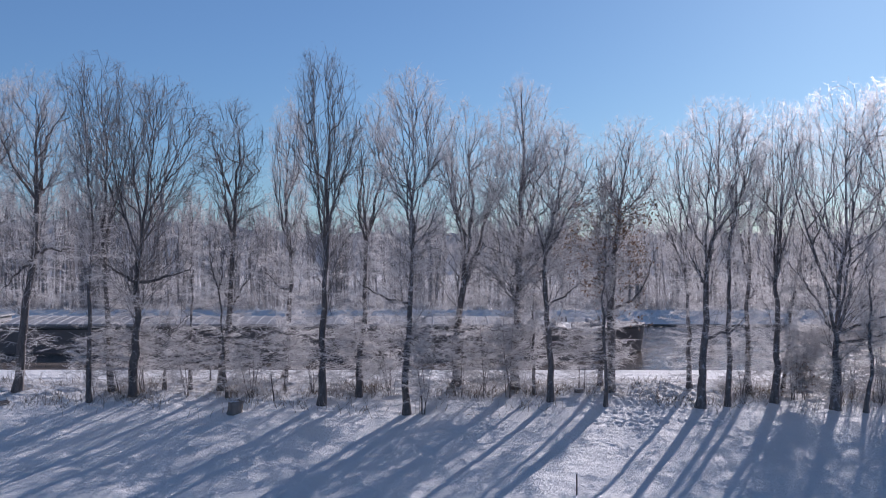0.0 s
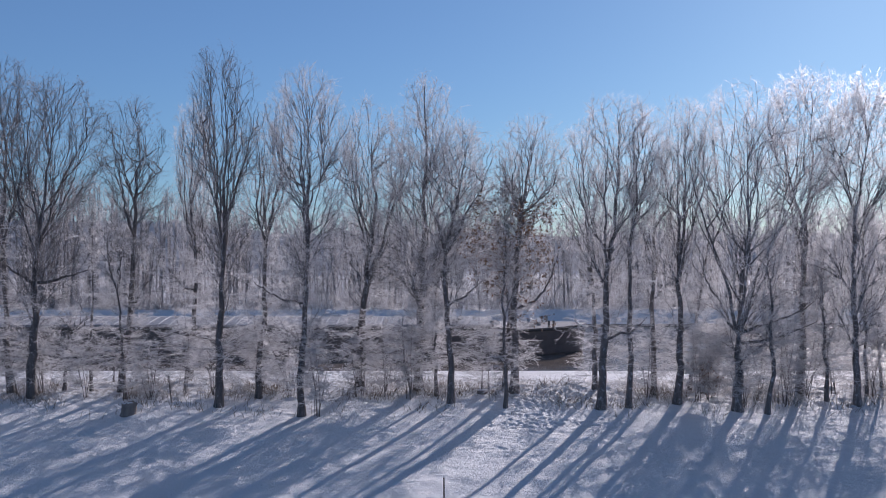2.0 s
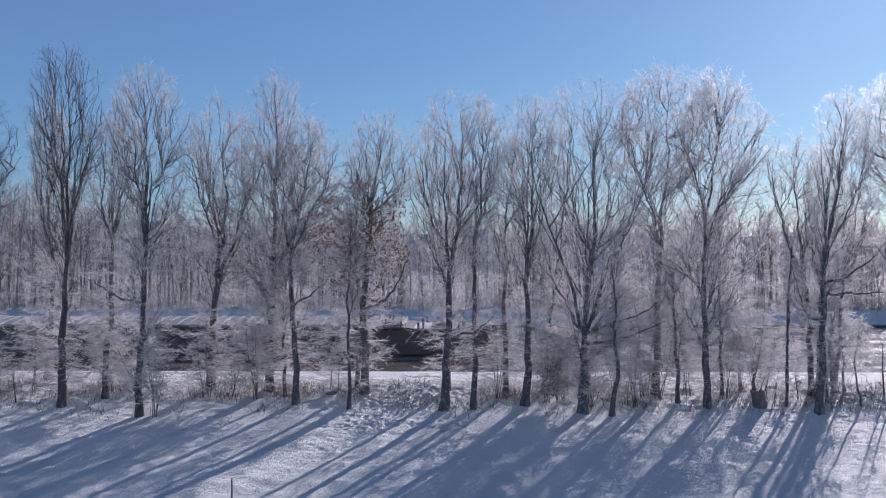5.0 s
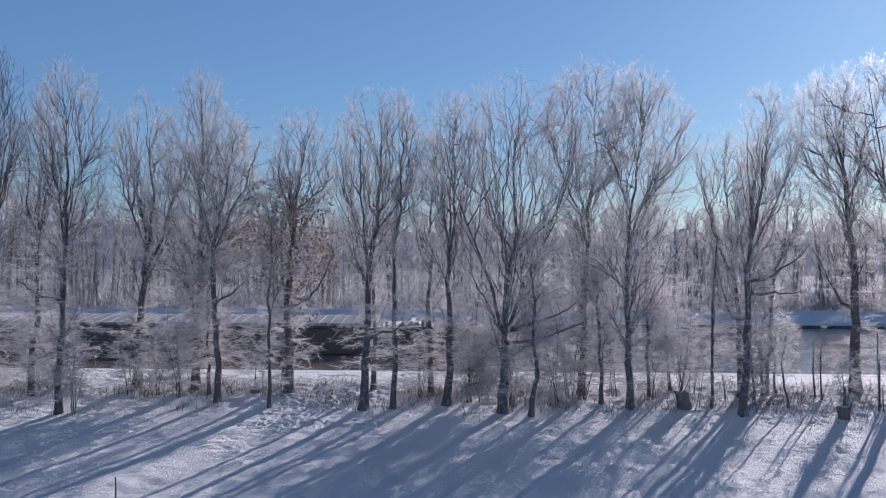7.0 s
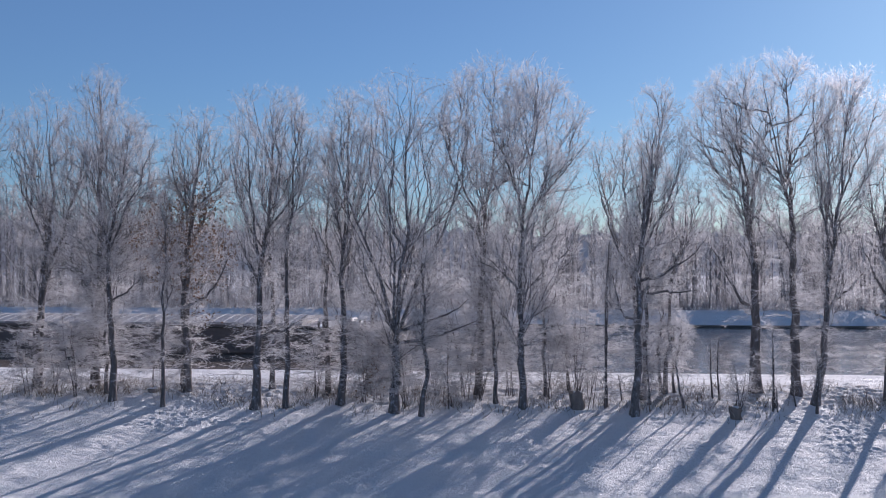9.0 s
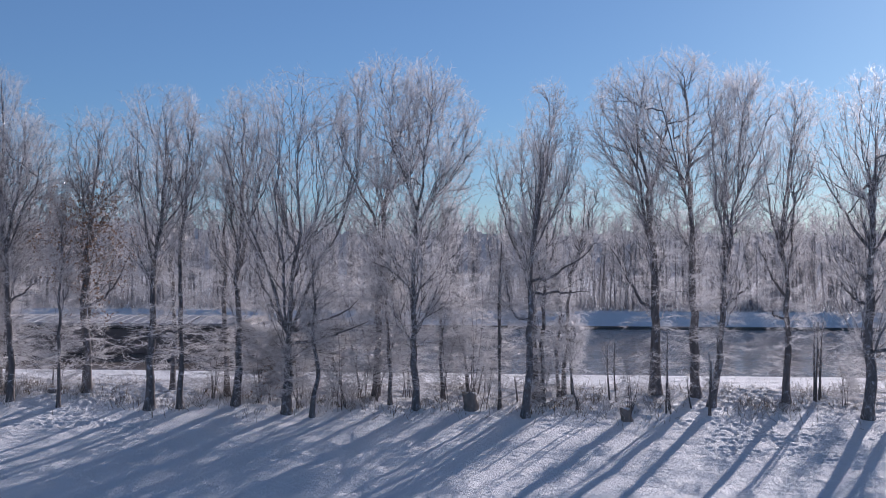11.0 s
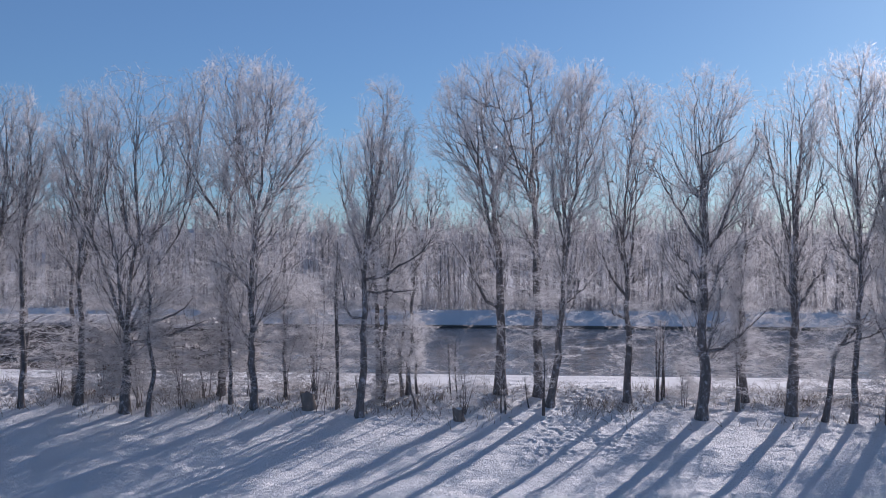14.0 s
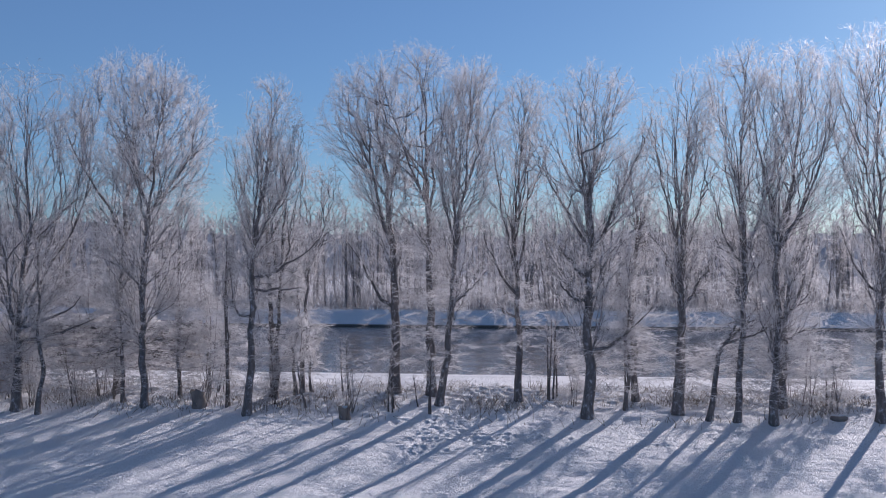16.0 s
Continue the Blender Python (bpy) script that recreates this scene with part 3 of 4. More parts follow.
def bush(x, y, half, h, seed, leaves=False, rime=0.0055):
    rng = np.random.default_rng(seed)
    thing = new("bush")
    thing.location = (x, y, ground_z(x, y) - 0.05)
    tagged(thing, "leafless bush white with hoar frost among the trees" if not leaves else "small oak bush holding brown leaves and frost", "bush", "frosted bushes along the bank")
    n = int(3 + 1.6 * half)
    a = rng.uniform(0, 2 * np.pi, n)
    out = rng.uniform(0.15, 0.8, n) * half / h
    way = np.stack([np.cos(a) * out, np.sin(a) * out * 0.8, np.ones(n)], -1)
    s = grow(rng, rng.normal(0, 0.12, (n, 3)) * np.array([1, 1, 0]), way, h * rng.uniform(0.7, 1.05, n), 7, 0.0, 0.08)
    for k in range(n):
        link("stem", raw_mesh("stem", *tubes(s[k:k + 1], np.linspace(0.024, 0.006, 8)[None] * rng.uniform(0.6, 1.2), 5)), BARK[1], thing)
    p, d, sh, _ = along(rng, s, int(7 + 2.1 * h), 0.15, 1.0)
    flat = splay(rng, d, 55, 90) * np.array([1, 1, 0.3]) + np.array([0, 0, 0.15])
    b = grow(rng, p, flat, half * rng.uniform(0.4, 1.1, len(p)) * (1.2 - 0.7 * sh), 5, -0.3, 0.1)
    v = [tubes(b, np.tile(np.linspace(0.011, 0.005, 6), (len(b), 1)), 3)]
    p2, d2, _, _ = along(rng, b, 9, 0.12, 1.0)
    c = grow(rng, p2, splay(rng, d2, 28, 62) * np.array([1, 1, 0.45]), rng.uniform(0.15, 0.6, len(p2)), 1, 0.0, 0.1)
    p3, d3, _, _ = along(rng, c, 7, 0.1, 1.0)
    e = grow(rng, p3, splay(rng, d3, 28, 62) * np.array([1, 1, 0.6]), rng.uniform(0.1, 0.3, len(p3)), 1, 0.0, 0.1)
    tagged(link("crown", raw_mesh("crown", *thicket(v, [spikes(c[:, 0], c[:, 1], rime), spikes(e[:, 0], e[:, 1], rime)])), VEIL, thing), kind="stuff")
    if leaves:
        leaf_mesh(rng, p2[rng.random(len(p2)) < 0.7], thing, 0.085)


def sapling(x, y, h, lean, seed):
    rng = np.random.default_rng(seed)
    thing = new("sapling")
    thing.location = (x, y, ground_z(x, y) - 0.05)
    tagged(thing, "thin dark leafless sapling with a few frosted shoots", "sapling", "saplings along the bank")
    s = grow(rng, np.zeros((1, 3)), np.array([[lean, 0, h]]), np.array([math.hypot(h, lean)]), 8, 0.0, 0.035)
    link("trunk", raw_mesh("trunk", *tubes(s, np.linspace(0.05, 0.018, 9)[None] * (0.8 + 0.08 * h), 6)), BARK[0], thing)
    p, d, sh, _ = along(rng, s, int(5 + 3 * h), 0.35, 1.0)
    b = grow(rng, p, splay(rng, d, 30, 60), rng.uniform(0.2, 0.7, len(p)) * min(1, h / 3), 3, 0.3, 0.12)
    v = [tubes(b, np.tile(np.linspace(0.010, 0.006, 4), (len(b), 1)), 3)]
    p2, d2, _, _ = along(rng, b, 5, 0.15, 1.0)
    c = grow(rng, p2, splay(rng, d2, 30, 65), rng.uniform(0.1, 0.35, len(p2)), 1, 0.1, 0.1)
    v.append(tubes(c, np.tile(np.array([[0.008, 0.005]]), (len(c), 1)), 3))
    link("crown", raw_mesh("crown", *joined(v)), TWIG[2], thing)


tree(-23.90, 58.74, 16.29, fork=(0.43, 9.52), mid=0.14, top=0.28, half=1.87, crown=7.79, r=0.260, stems=4, style='vase', frost=0.30, sprays=0.5, dens=1.0, seed=11)
tree(-21.78, 58.86, 16.47, fork=(1.09, 10.06), mid=1.00, top=0.71, half=1.94, crown=7.45, r=0.274, stems=4, style='vase', frost=0.30, sprays=0.5, dens=1.0, seed=12, boughs=((6.6, -1.7, -1.7), (7.2, 2.1, 0.2),))
tree(-17.54, 57.11, 14.72, fork=(0.16, 7.99), mid=-0.20, top=-0.34, half=1.09, crown=7.71, r=0.154, stems=1, style='slim', frost=0.30, sprays=0.5, dens=0.8, seed=13)
tree(-16.84, 58.75, 17.36, fork=(-0.58, 7.50), mid=-0.32, top=-1.08, half=1.76, crown=7.79, r=0.202, stems=3, style='vase', frost=0.25, sprays=0.5, dens=1.0, seed=14)
tree(-15.61, 58.14, 16.13, fork=(0.08, 5.71), mid=0.88, top=0.88, half=2.28, crown=5.71, r=0.285, stems=5, style='vase', frost=0.25, sprays=0.5, dens=1.1, seed=15, boughs=((8.8, -1.8, 1.3), (10.0, 3.1, 0.9),))
tree(-14.30, 59.09, 4.50, fork=(0.06, 2.18), mid=0.14, top=0.14, half=0.99, crown=1.89, r=0.116, stems=2, style='oval', frost=0.60, sprays=0.6, dens=0.8, seed=16)
tree(-12.98, 59.32, 10.34, fork=(-0.09, 8.24), mid=-0.09, top=-0.21, half=0.67, crown=6.20, r=0.102, stems=1, style='slim', frost=0.50, sprays=0.5, dens=0.6, seed=17)
tree(-11.41, 59.31, 14.94, fork=(0.67, 8.39), mid=0.75, top=0.55, half=1.46, crown=6.20, r=0.218, stems=4, style='vase', frost=0.20, sprays=0.5, dens=0.9, seed=18, boughs=((4.2, 1.0, 2.0),))
tree(-10.90, 58.15, 9.13, fork=(-0.49, 5.71), mid=-0.92, top=-0.86, half=0.86, crown=5.71, r=0.086, stems=2, style='vase', frost=0.40, sprays=0.5, dens=0.7, seed=19)
tree(-8.49, 61.60, 15.21, fork=(0.36, 6.59), mid=0.30, top=0.26, half=1.06, crown=5.68, r=0.181, stems=3, style='slim', frost=0.60, sprays=0.5, dens=1.0, seed=20, boughs=((4.8, -1.7, 1.8),))
tree(-5.98, 56.93, 17.72, fork=(0.19, 6.93), mid=0.41, top=-0.01, half=1.45, crown=6.93, r=0.238, stems=6, style='upright', frost=0.10, sprays=0.5, dens=1.1, seed=21)
tree(-4.25, 58.16, 14.99, fork=(0.42, 8.14), mid=0.79, top=0.82, half=1.23, crown=7.14, r=0.186, stems=4, style='upright', frost=0.30, sprays=0.5, dens=0.9, seed=22)
tree(-1.74, 55.45, 16.63, fork=(0.27, 8.25), mid=0.50, top=0.05, half=1.81, crown=6.34, r=0.204, stems=4, style='upright', frost=0.35, sprays=0.7, dens=1.0, seed=23, boughs=((5.4, -2.6, 1.1),))
tree(0.70, 59.46, 14.71, fork=(0.32, 5.90), mid=0.55, top=0.52, half=1.84, crown=5.31, r=0.292, stems=4, style='upright', frost=0.50, sprays=0.5, dens=1.0, seed=24, boughs=((5.3, 1.2, 2.9),))
tree(3.74, 59.46, 16.05, fork=(0.23, 7.06), mid=0.37, top=0.31, half=1.95, crown=5.9, r=0.25, stems=1, style='cone', frost=0.52, sprays=0.7, dens=1.4, seed=25)
tree(4.65, 58.48, 6.46, fork=(-0.03, 3.88), mid=-0.00, top=-0.00, half=0.69, crown=2.73, r=0.115, stems=1, style='slim', frost=0.70, sprays=0.6, dens=0.8, seed=26)
tree(5.38, 57.35, 14.08, fork=(-0.26, 7.66), mid=0.56, top=0.36, half=1.60, crown=6.53, r=0.197, stems=3, style='vase', frost=0.50, sprays=0.5, dens=1.0, seed=27, boughs=((4.8, 1.7, 1.4),))
tree(8.03, 56.79, 10.87, fork=(-0.00, 6.97), mid=0.01, top=0.05, half=0.77, crown=5.58, r=0.112, stems=1, style='slim', frost=0.50, sprays=0.6, dens=0.8, seed=28)
tree(8.56, 58.90, 14.02, fork=(0.23, 7.46), mid=0.76, top=0.80, half=1.78, crown=6.30, r=0.260, stems=4, style='vase', frost=0.45, sprays=0.5, dens=1.1, seed=29, leaves=True, boughs=((4.3, 2.3, 2.9),))
tree(8.15, 59.69, 10.99, fork=(-0.06, 5.86), mid=-0.21, top=-0.36, half=1.55, crown=4.69, r=0.146, stems=2, style='oval', frost=0.30, sprays=0.5, dens=0.9, seed=30, leaves=True)
tree(12.73, 59.47, 13.34, fork=(-0.18, 6.19), mid=-0.53, top=-0.74, half=1.17, crown=5.90, r=0.161, stems=3, style='vase', frost=0.50, sprays=0.5, dens=0.9, seed=31)
tree(12.63, 56.42, 15.18, fork=(0.33, 7.04), mid=0.52, top=0.71, half=1.63, crown=6.76, r=0.249, stems=5, style='vase', frost=0.50, sprays=0.5, dens=1.0, seed=32, boughs=((3.4, 2.2, 1.1), (6.2, -1.1, 2.2),))
tree(14.02, 56.65, 15.13, fork=(0.05, 8.12), mid=0.48, top=0.33, half=1.10, crown=7.84, r=0.167, stems=2, style='slim', frost=0.60, sprays=0.5, dens=0.9, seed=33)
tree(15.65, 58.92, 12.81, fork=(-0.00, 6.31), mid=0.20, top=0.20, half=1.04, crown=6.02, r=0.174, stems=3, style='upright', frost=0.50, sprays=0.5, dens=0.9, seed=34)
tree(16.51, 57.37, 15.10, fork=(-0.00, 5.97), mid=0.14, top=0.33, half=1.32, crown=5.97, r=0.225, stems=6, style='upright', frost=0.50, sprays=0.7, dens=1.1, seed=35)
tree(17.46, 59.16, 10.31, fork=(0.49, 3.63), mid=1.01, top=0.95, half=0.73, crown=3.63, r=0.116, stems=1, style='slim', frost=0.50, sprays=0.5, dens=0.8, seed=36)
tree(19.22, 56.34, 15.84, fork=(0.08, 3.77), mid=0.64, top=0.42, half=2.59, crown=4.58, r=0.295, stems=6, style='vase', frost=0.70, sprays=0.7, dens=1.2, seed=37, boughs=((4.6, 3.4, 1.6), (3.3, 3.8, 1.1), (3.8, -1.6, 3.0),))
tree(20.53, 55.82, 8.40, fork=(0.03, 4.67), mid=0.09, top=0.09, half=0.80, crown=3.60, r=0.146, stems=1, style='slim', frost=0.80, sprays=0.5, dens=0.8, seed=38)
tree(23.90, 57.50, 7.55, fork=(-0.05, 4.26), mid=-0.06, top=-0.10, half=0.89, crown=3.16, r=0.123, stems=1, style='slim', frost=0.80, sprays=0.5, dens=0.8, seed=39)
tree(23.03, 58.90, 16.31, fork=(0.35, 7.52), mid=0.41, top=0.52, half=2.45, crown=6.25, r=0.224, stems=4, style='vase', frost=0.80, sprays=0.55, dens=1.2, seed=40, boughs=((5.4, 1.7, 1.4),))
tree(25.20, 56.89, 16.24, fork=(-0.18, 6.90), mid=0.57, top=0.69, half=2.05, crown=4.45, r=0.203, stems=3, style='upright', frost=0.95, sprays=0.65, dens=1.3, seed=41)
tree(26.25, 58.57, 10.57, fork=(-0.02, 6.38), mid=0.08, top=-0.02, half=0.74, crown=3.86, r=0.097, stems=1, style='slim', frost=0.90, sprays=0.8, dens=0.9, seed=42)
tree(27.41, 59.59, 5.26, fork=(-0.34, 2.42), mid=-0.29, top=-0.50, half=0.64, crown=2.42, r=0.099, stems=1, style='slim', frost=0.80, sprays=0.7, dens=0.7, seed=43)
tree(29.05, 57.30, 7.87, fork=(0.06, 5.41), mid=0.09, top=0.06, half=0.38, crown=4.86, r=0.081, stems=1, style='slim', frost=0.50, sprays=0.5, dens=0.5, seed=44)
tree(30.27, 56.12, 15.18, fork=(0.23, 6.95), mid=1.22, top=1.14, half=1.05, crown=6.17, r=0.217, stems=4, style='upright', frost=0.75, sprays=0.5, dens=1.2, seed=45, boughs=((6.2, 3.0, 1.8), (4.5, -1.3, 2.5), (5.7, 2.6, 0.1),))
tree(30.70, 58.93, 13.04, fork=(-0.27, 5.96), mid=-0.71, top=-0.99, half=1.23, crown=5.40, r=0.182, stems=3, style='vase', frost=0.50, sprays=0.5, dens=0.9, seed=46)
tree(31.78, 59.00, 6.14, fork=(0.02, 2.59), mid=0.09, top=0.05, half=0.63, crown=2.05, r=0.108, stems=1, style='slim', frost=0.70, sprays=0.7, dens=0.7, seed=47)
tree(32.45, 59.34, 3.62, fork=(0.03, 1.70), mid=0.05, top=0.05, half=0.46, crown=1.43, r=0.081, stems=1, style='slim', frost=0.70, sprays=0.6, dens=0.6, seed=48)
tree(32.65, 57.41, 4.29, fork=(-0.08, 2.70), mid=-0.08, top=-0.11, half=0.47, crown=2.17, r=0.065, stems=1, style='slim', frost=0.70, sprays=0.6, dens=0.6, seed=49)
tree(36.38, 59.66, 15.71, fork=(-0.11, 7.14), mid=-1.12, top=-1.06, half=1.76, crown=6.59, r=0.311, stems=4, style='vase', frost=0.55, sprays=0.5, dens=1.1, seed=50, boughs=((4.0, -2.3, 3.3),))
tree(38.22, 59.23, 16.40, fork=(-0.19, 8.43), mid=-0.87, top=-0.73, half=2.58, crown=8.02, r=0.266, stems=5, style='vase', frost=0.55, sprays=0.5, dens=1.3, seed=51, boughs=((6.9, -0.6, 1.1),))
tree(38.77, 57.83, 15.76, fork=(0.59, 6.00), mid=1.10, top=1.52, half=1.47, crown=5.75, r=0.216, stems=4, style='vase', frost=0.65, sprays=0.5, dens=1.2, seed=52, boughs=((4.7, 1.8, 1.6),))
tree(42.32, 58.71, 14.84, fork=(-0.05, 6.09), mid=0.06, top=0.22, half=1.28, crown=5.96, r=0.205, stems=5, style='upright', frost=0.60, sprays=0.5, dens=1.0, seed=53, boughs=((4.9, -1.6, 3.1), (3.9, -0.9, 0.5),))
tree(45.43, 56.59, 15.34, fork=(0.18, 7.85), mid=0.16, top=0.26, half=1.98, crown=4.61, r=0.291, stems=5, style='vase', frost=0.70, sprays=0.5, dens=1.4, seed=54, boughs=((3.0, 2.8, 2.0), (6.1, -1.3, 1.5), (5.1, -1.3, 1.0),))
tree(47.63, 58.87, 12.19, fork=(-0.30, 5.77), mid=-0.23, top=-0.35, half=0.89, crown=4.74, r=0.190, stems=2, style='oval', frost=0.80, sprays=0.6, dens=1.0, seed=55)
tree(47.12, 57.77, 7.42, fork=(0.03, 4.15), mid=0.07, top=0.03, half=0.62, crown=3.14, r=0.112, stems=1, style='slim', frost=0.80, sprays=0.7, dens=0.8, seed=56)
tree(49.37, 57.25, 15.17, fork=(0.12, 5.82), mid=-0.06, top=0.34, half=1.28, crown=5.82, r=0.292, stems=5, style='upright', frost=0.65, sprays=0.5, dens=1.1, seed=57, boughs=((4.8, 1.4, 2.5), (5.3, -0.9, 3.0),))
tree(50.62, 56.43, 4.94, fork=(0.48, 3.35), mid=1.51, top=1.66, half=1.20, crown=3.61, r=0.165, stems=2, style='oval', frost=0.60, sprays=0.6, dens=0.7, seed=58)
tree(51.80, 56.34, 16.14, fork=(0.31, 7.25), mid=0.35, top=0.17, half=1.53, crown=7.01, r=0.177, stems=4, style='upright', frost=0.75, sprays=0.5, dens=1.2, seed=59, boughs=((6.8, -1.5, 3.4),))
tree(53.31, 56.26, 16.14, fork=(0.19, 7.98), mid=0.87, top=0.89, half=1.69, crown=4.62, r=0.198, stems=5, style='vase', frost=0.90, sprays=0.9, dens=1.3, seed=60, boughs=((3.7, 1.7, 0.7), (4.6, 1.4, 1.0),))
tree(54.04, 58.41, 9.72, fork=(-0.05, 3.96), mid=0.16, top=0.10, half=0.79, crown=2.96, r=0.231, stems=2, style='oval', frost=0.90, sprays=0.8, dens=1.0, seed=61)
tree(57.85, 56.86, 16.95, fork=(0.14, 5.96), mid=0.11, top=-0.64, half=1.74, crown=5.96, r=0.231, stems=4, style='vase', frost=0.60, sprays=0.5, dens=1.1, seed=62, boughs=((5.5, -1.8, 2.9),))
tree(60.17, 57.71, 14.96, fork=(0.12, 6.20), mid=0.23, top=0.24, half=1.40, crown=5.72, r=0.209, stems=4, style='vase', frost=0.60, sprays=0.5, dens=1.0, seed=63)
tree(30.89, 58.60, 12.34, fork=(0.19, 5.84), mid=0.28, top=0.51, half=0.94, crown=5.31, r=0.150, stems=3, style='upright', frost=0.60, sprays=0.5, dens=0.9, seed=64)
tree(32.01, 59.33, 10.91, fork=(0.27, 5.37), mid=1.16, top=1.06, half=0.94, crown=5.64, r=0.137, stems=3, style='vase', frost=0.70, sprays=0.5, dens=0.9, seed=65)

bush(-9.62, 57.83, 1.76, 3.41, seed=66, rime=0.0085)
bush(-17.67, 58.16, 1.14, 3.14, seed=67, rime=0.0085)
bush(-12.96, 58.15, 1.37, 4.00, seed=68, rime=0.0085)
bush(-2.68, 58.16, 1.88, 4.57, seed=69, rime=0.011)
bush(-1.05, 55.25, 1.36, 4.75, seed=70, rime=0.011)
bush(3.30, 57.85, 1.56, 4.12, seed=71, rime=0.011)
bush(-8.04, 58.75, 1.15, 4.90, seed=72, rime=0.0085)
bush(7.10, 58.77, 1.15, 4.90, seed=73)
bush(-4.15, 58.77, 1.30, 4.62, seed=74, rime=0.011)
bush(0.75, 58.18, 1.14, 4.00, seed=75, rime=0.011)
bush(23.21, 58.15, 1.66, 5.70, seed=76, rime=0.006)
bush(27.71, 58.44, 1.52, 6.42, seed=77)
bush(26.25, 58.15, 1.24, 4.03, seed=78)
bush(30.98, 57.83, 0.89, 2.51, seed=79)
bush(34.96, 56.60, 0.61, 2.83, seed=80)
bush(44.76, 58.14, 0.75, 2.51, seed=81)
bush(55.10, 58.35, 1.09, 4.68, seed=82)
bush(56.26, 58.12, 0.72, 3.06, seed=83)
bush(22.44, 58.45, 2.09, 7.27, seed=84, rime=0.006)
bush(18.46, 58.18, 1.29, 4.00, seed=85, rime=0.0085)
bush(-15.40, 58.76, 1.30, 3.75, seed=86, rime=0.0085)
bush(54.34, 59.64, 1.30, 4.23, seed=87)
bush(17.57, 57.69, 2.04, 4.54, seed=88, rime=0.0085)
bush(19.61, 57.06, 2.00, 5.42, seed=89, rime=0.0085)
bush(21.75, 57.13, 1.73, 4.34, seed=90, rime=0.006)
bush(15.08, 58.10, 1.51, 3.71, seed=91)
bush(20.90, 58.90, 1.80, 6.20, seed=302, rime=0.006)
bush(24.70, 58.60, 1.60, 5.60, seed=303, rime=0.006)
bush(28.40, 58.90, 1.20, 4.60, seed=304, rime=0.006)
bush(-6.60, 58.60, 1.40, 3.80, seed=305, rime=0.0085)
bush(1.90, 58.40, 1.40, 4.20, seed=306, rime=0.0085)
bush(18.1, 57.9, 1.0, 2.6, seed=301, leaves=True, rime=0.0085)

sapling(-16.46, 58.45, 1.58, -0.06, seed=92)
sapling(-12.30, 60.85, 1.55, -0.00, seed=93)
sapling(-10.90, 57.82, 1.84, -0.14, seed=94)
sapling(-2.76, 59.88, 2.29, -0.00, seed=95)
sapling(-8.41, 57.33, 1.46, -0.03, seed=96)
sapling(29.84, 58.16, 1.25, -0.05, seed=97)
sapling(34.16, 58.59, 2.65, -0.16, seed=98)
sapling(34.46, 58.49, 2.83, -0.27, seed=99)
sapling(36.78, 57.13, 3.61, -0.18, seed=100)
sapling(38.47, 56.45, 2.53, 0.07, seed=101)
sapling(27.89, 59.37, 2.76, 0.52, seed=102)
sapling(29.00, 57.12, 7.81, 0.02, seed=103)
sapling(36.60, 56.74, 2.49, -0.07, seed=104)
sapling(38.54, 56.48, 2.82, -0.05, seed=105)
sapling(43.69, 58.96, 3.77, -0.02, seed=106)
sapling(43.88, 59.13, 3.73, -0.05, seed=107)
sapling(31.14, 57.70, 3.40, -0.52, seed=108)
sapling(44.02, 59.52, 3.53, -0.05, seed=109)
sapling(43.64, 59.03, 3.64, -0.05, seed=110)
sapling(55.98, 58.79, 2.56, 0.03, seed=111)
sapling(36.80, 56.70, 1.14, -0.03, seed=112)
sapling(37.82, 57.57, 1.33, -0.31, seed=113)
sapling(47.12, 57.77, 4.15, 0.03, seed=114)


# ---- the wood beyond the canal ----
def wood_shapes(rng, places, heights, twigs):
    """Many simple leafless trees: stems, boughs and clouds of rimed twigs."""
    n = len(places)
    way = np.stack([rng.normal(0, 0.04, n), rng.normal(0, 0.04, n), np.ones(n)], -1)
    s = grow(rng, places, way, heights, 6, 0.0, 0.03)
    stem = tubes(s, np.linspace(0.13, 0.02, 7)[None] * (heights / 10)[:, None] * rng.uniform(0.6, 1.3, (n, 1)), 4)
    p, d, sh, i = along(rng, s, 16, 0.12, 0.99)
    b = grow(rng, p, splay(rng, d, 30, 62), heights[i] * rng.uniform(0.1, 0.26, len(p)) * (1.1 - 0.5 * sh), 1, 0.5, 0.1)
    bough = tubes(b, np.tile(np.array([0.034, 0.014]), (len(b), 1)), 3)
    p, d, _, _ = along(rng, b, twigs, 0.1, 1.0)
    c = grow(rng, p, splay(rng, d, 25, 70), rng.uniform(0.4, 1.2, len(p)), 1, 0.2, 0.1)
    return stem, bough, spikes(c[:, 0], c[:, 1], 0.036)


def far_height(x, y):
    return 9.7 + 4.0 * np.clip((-14 - x) / 30, 0, 1) + 0.012 * (y - 127)


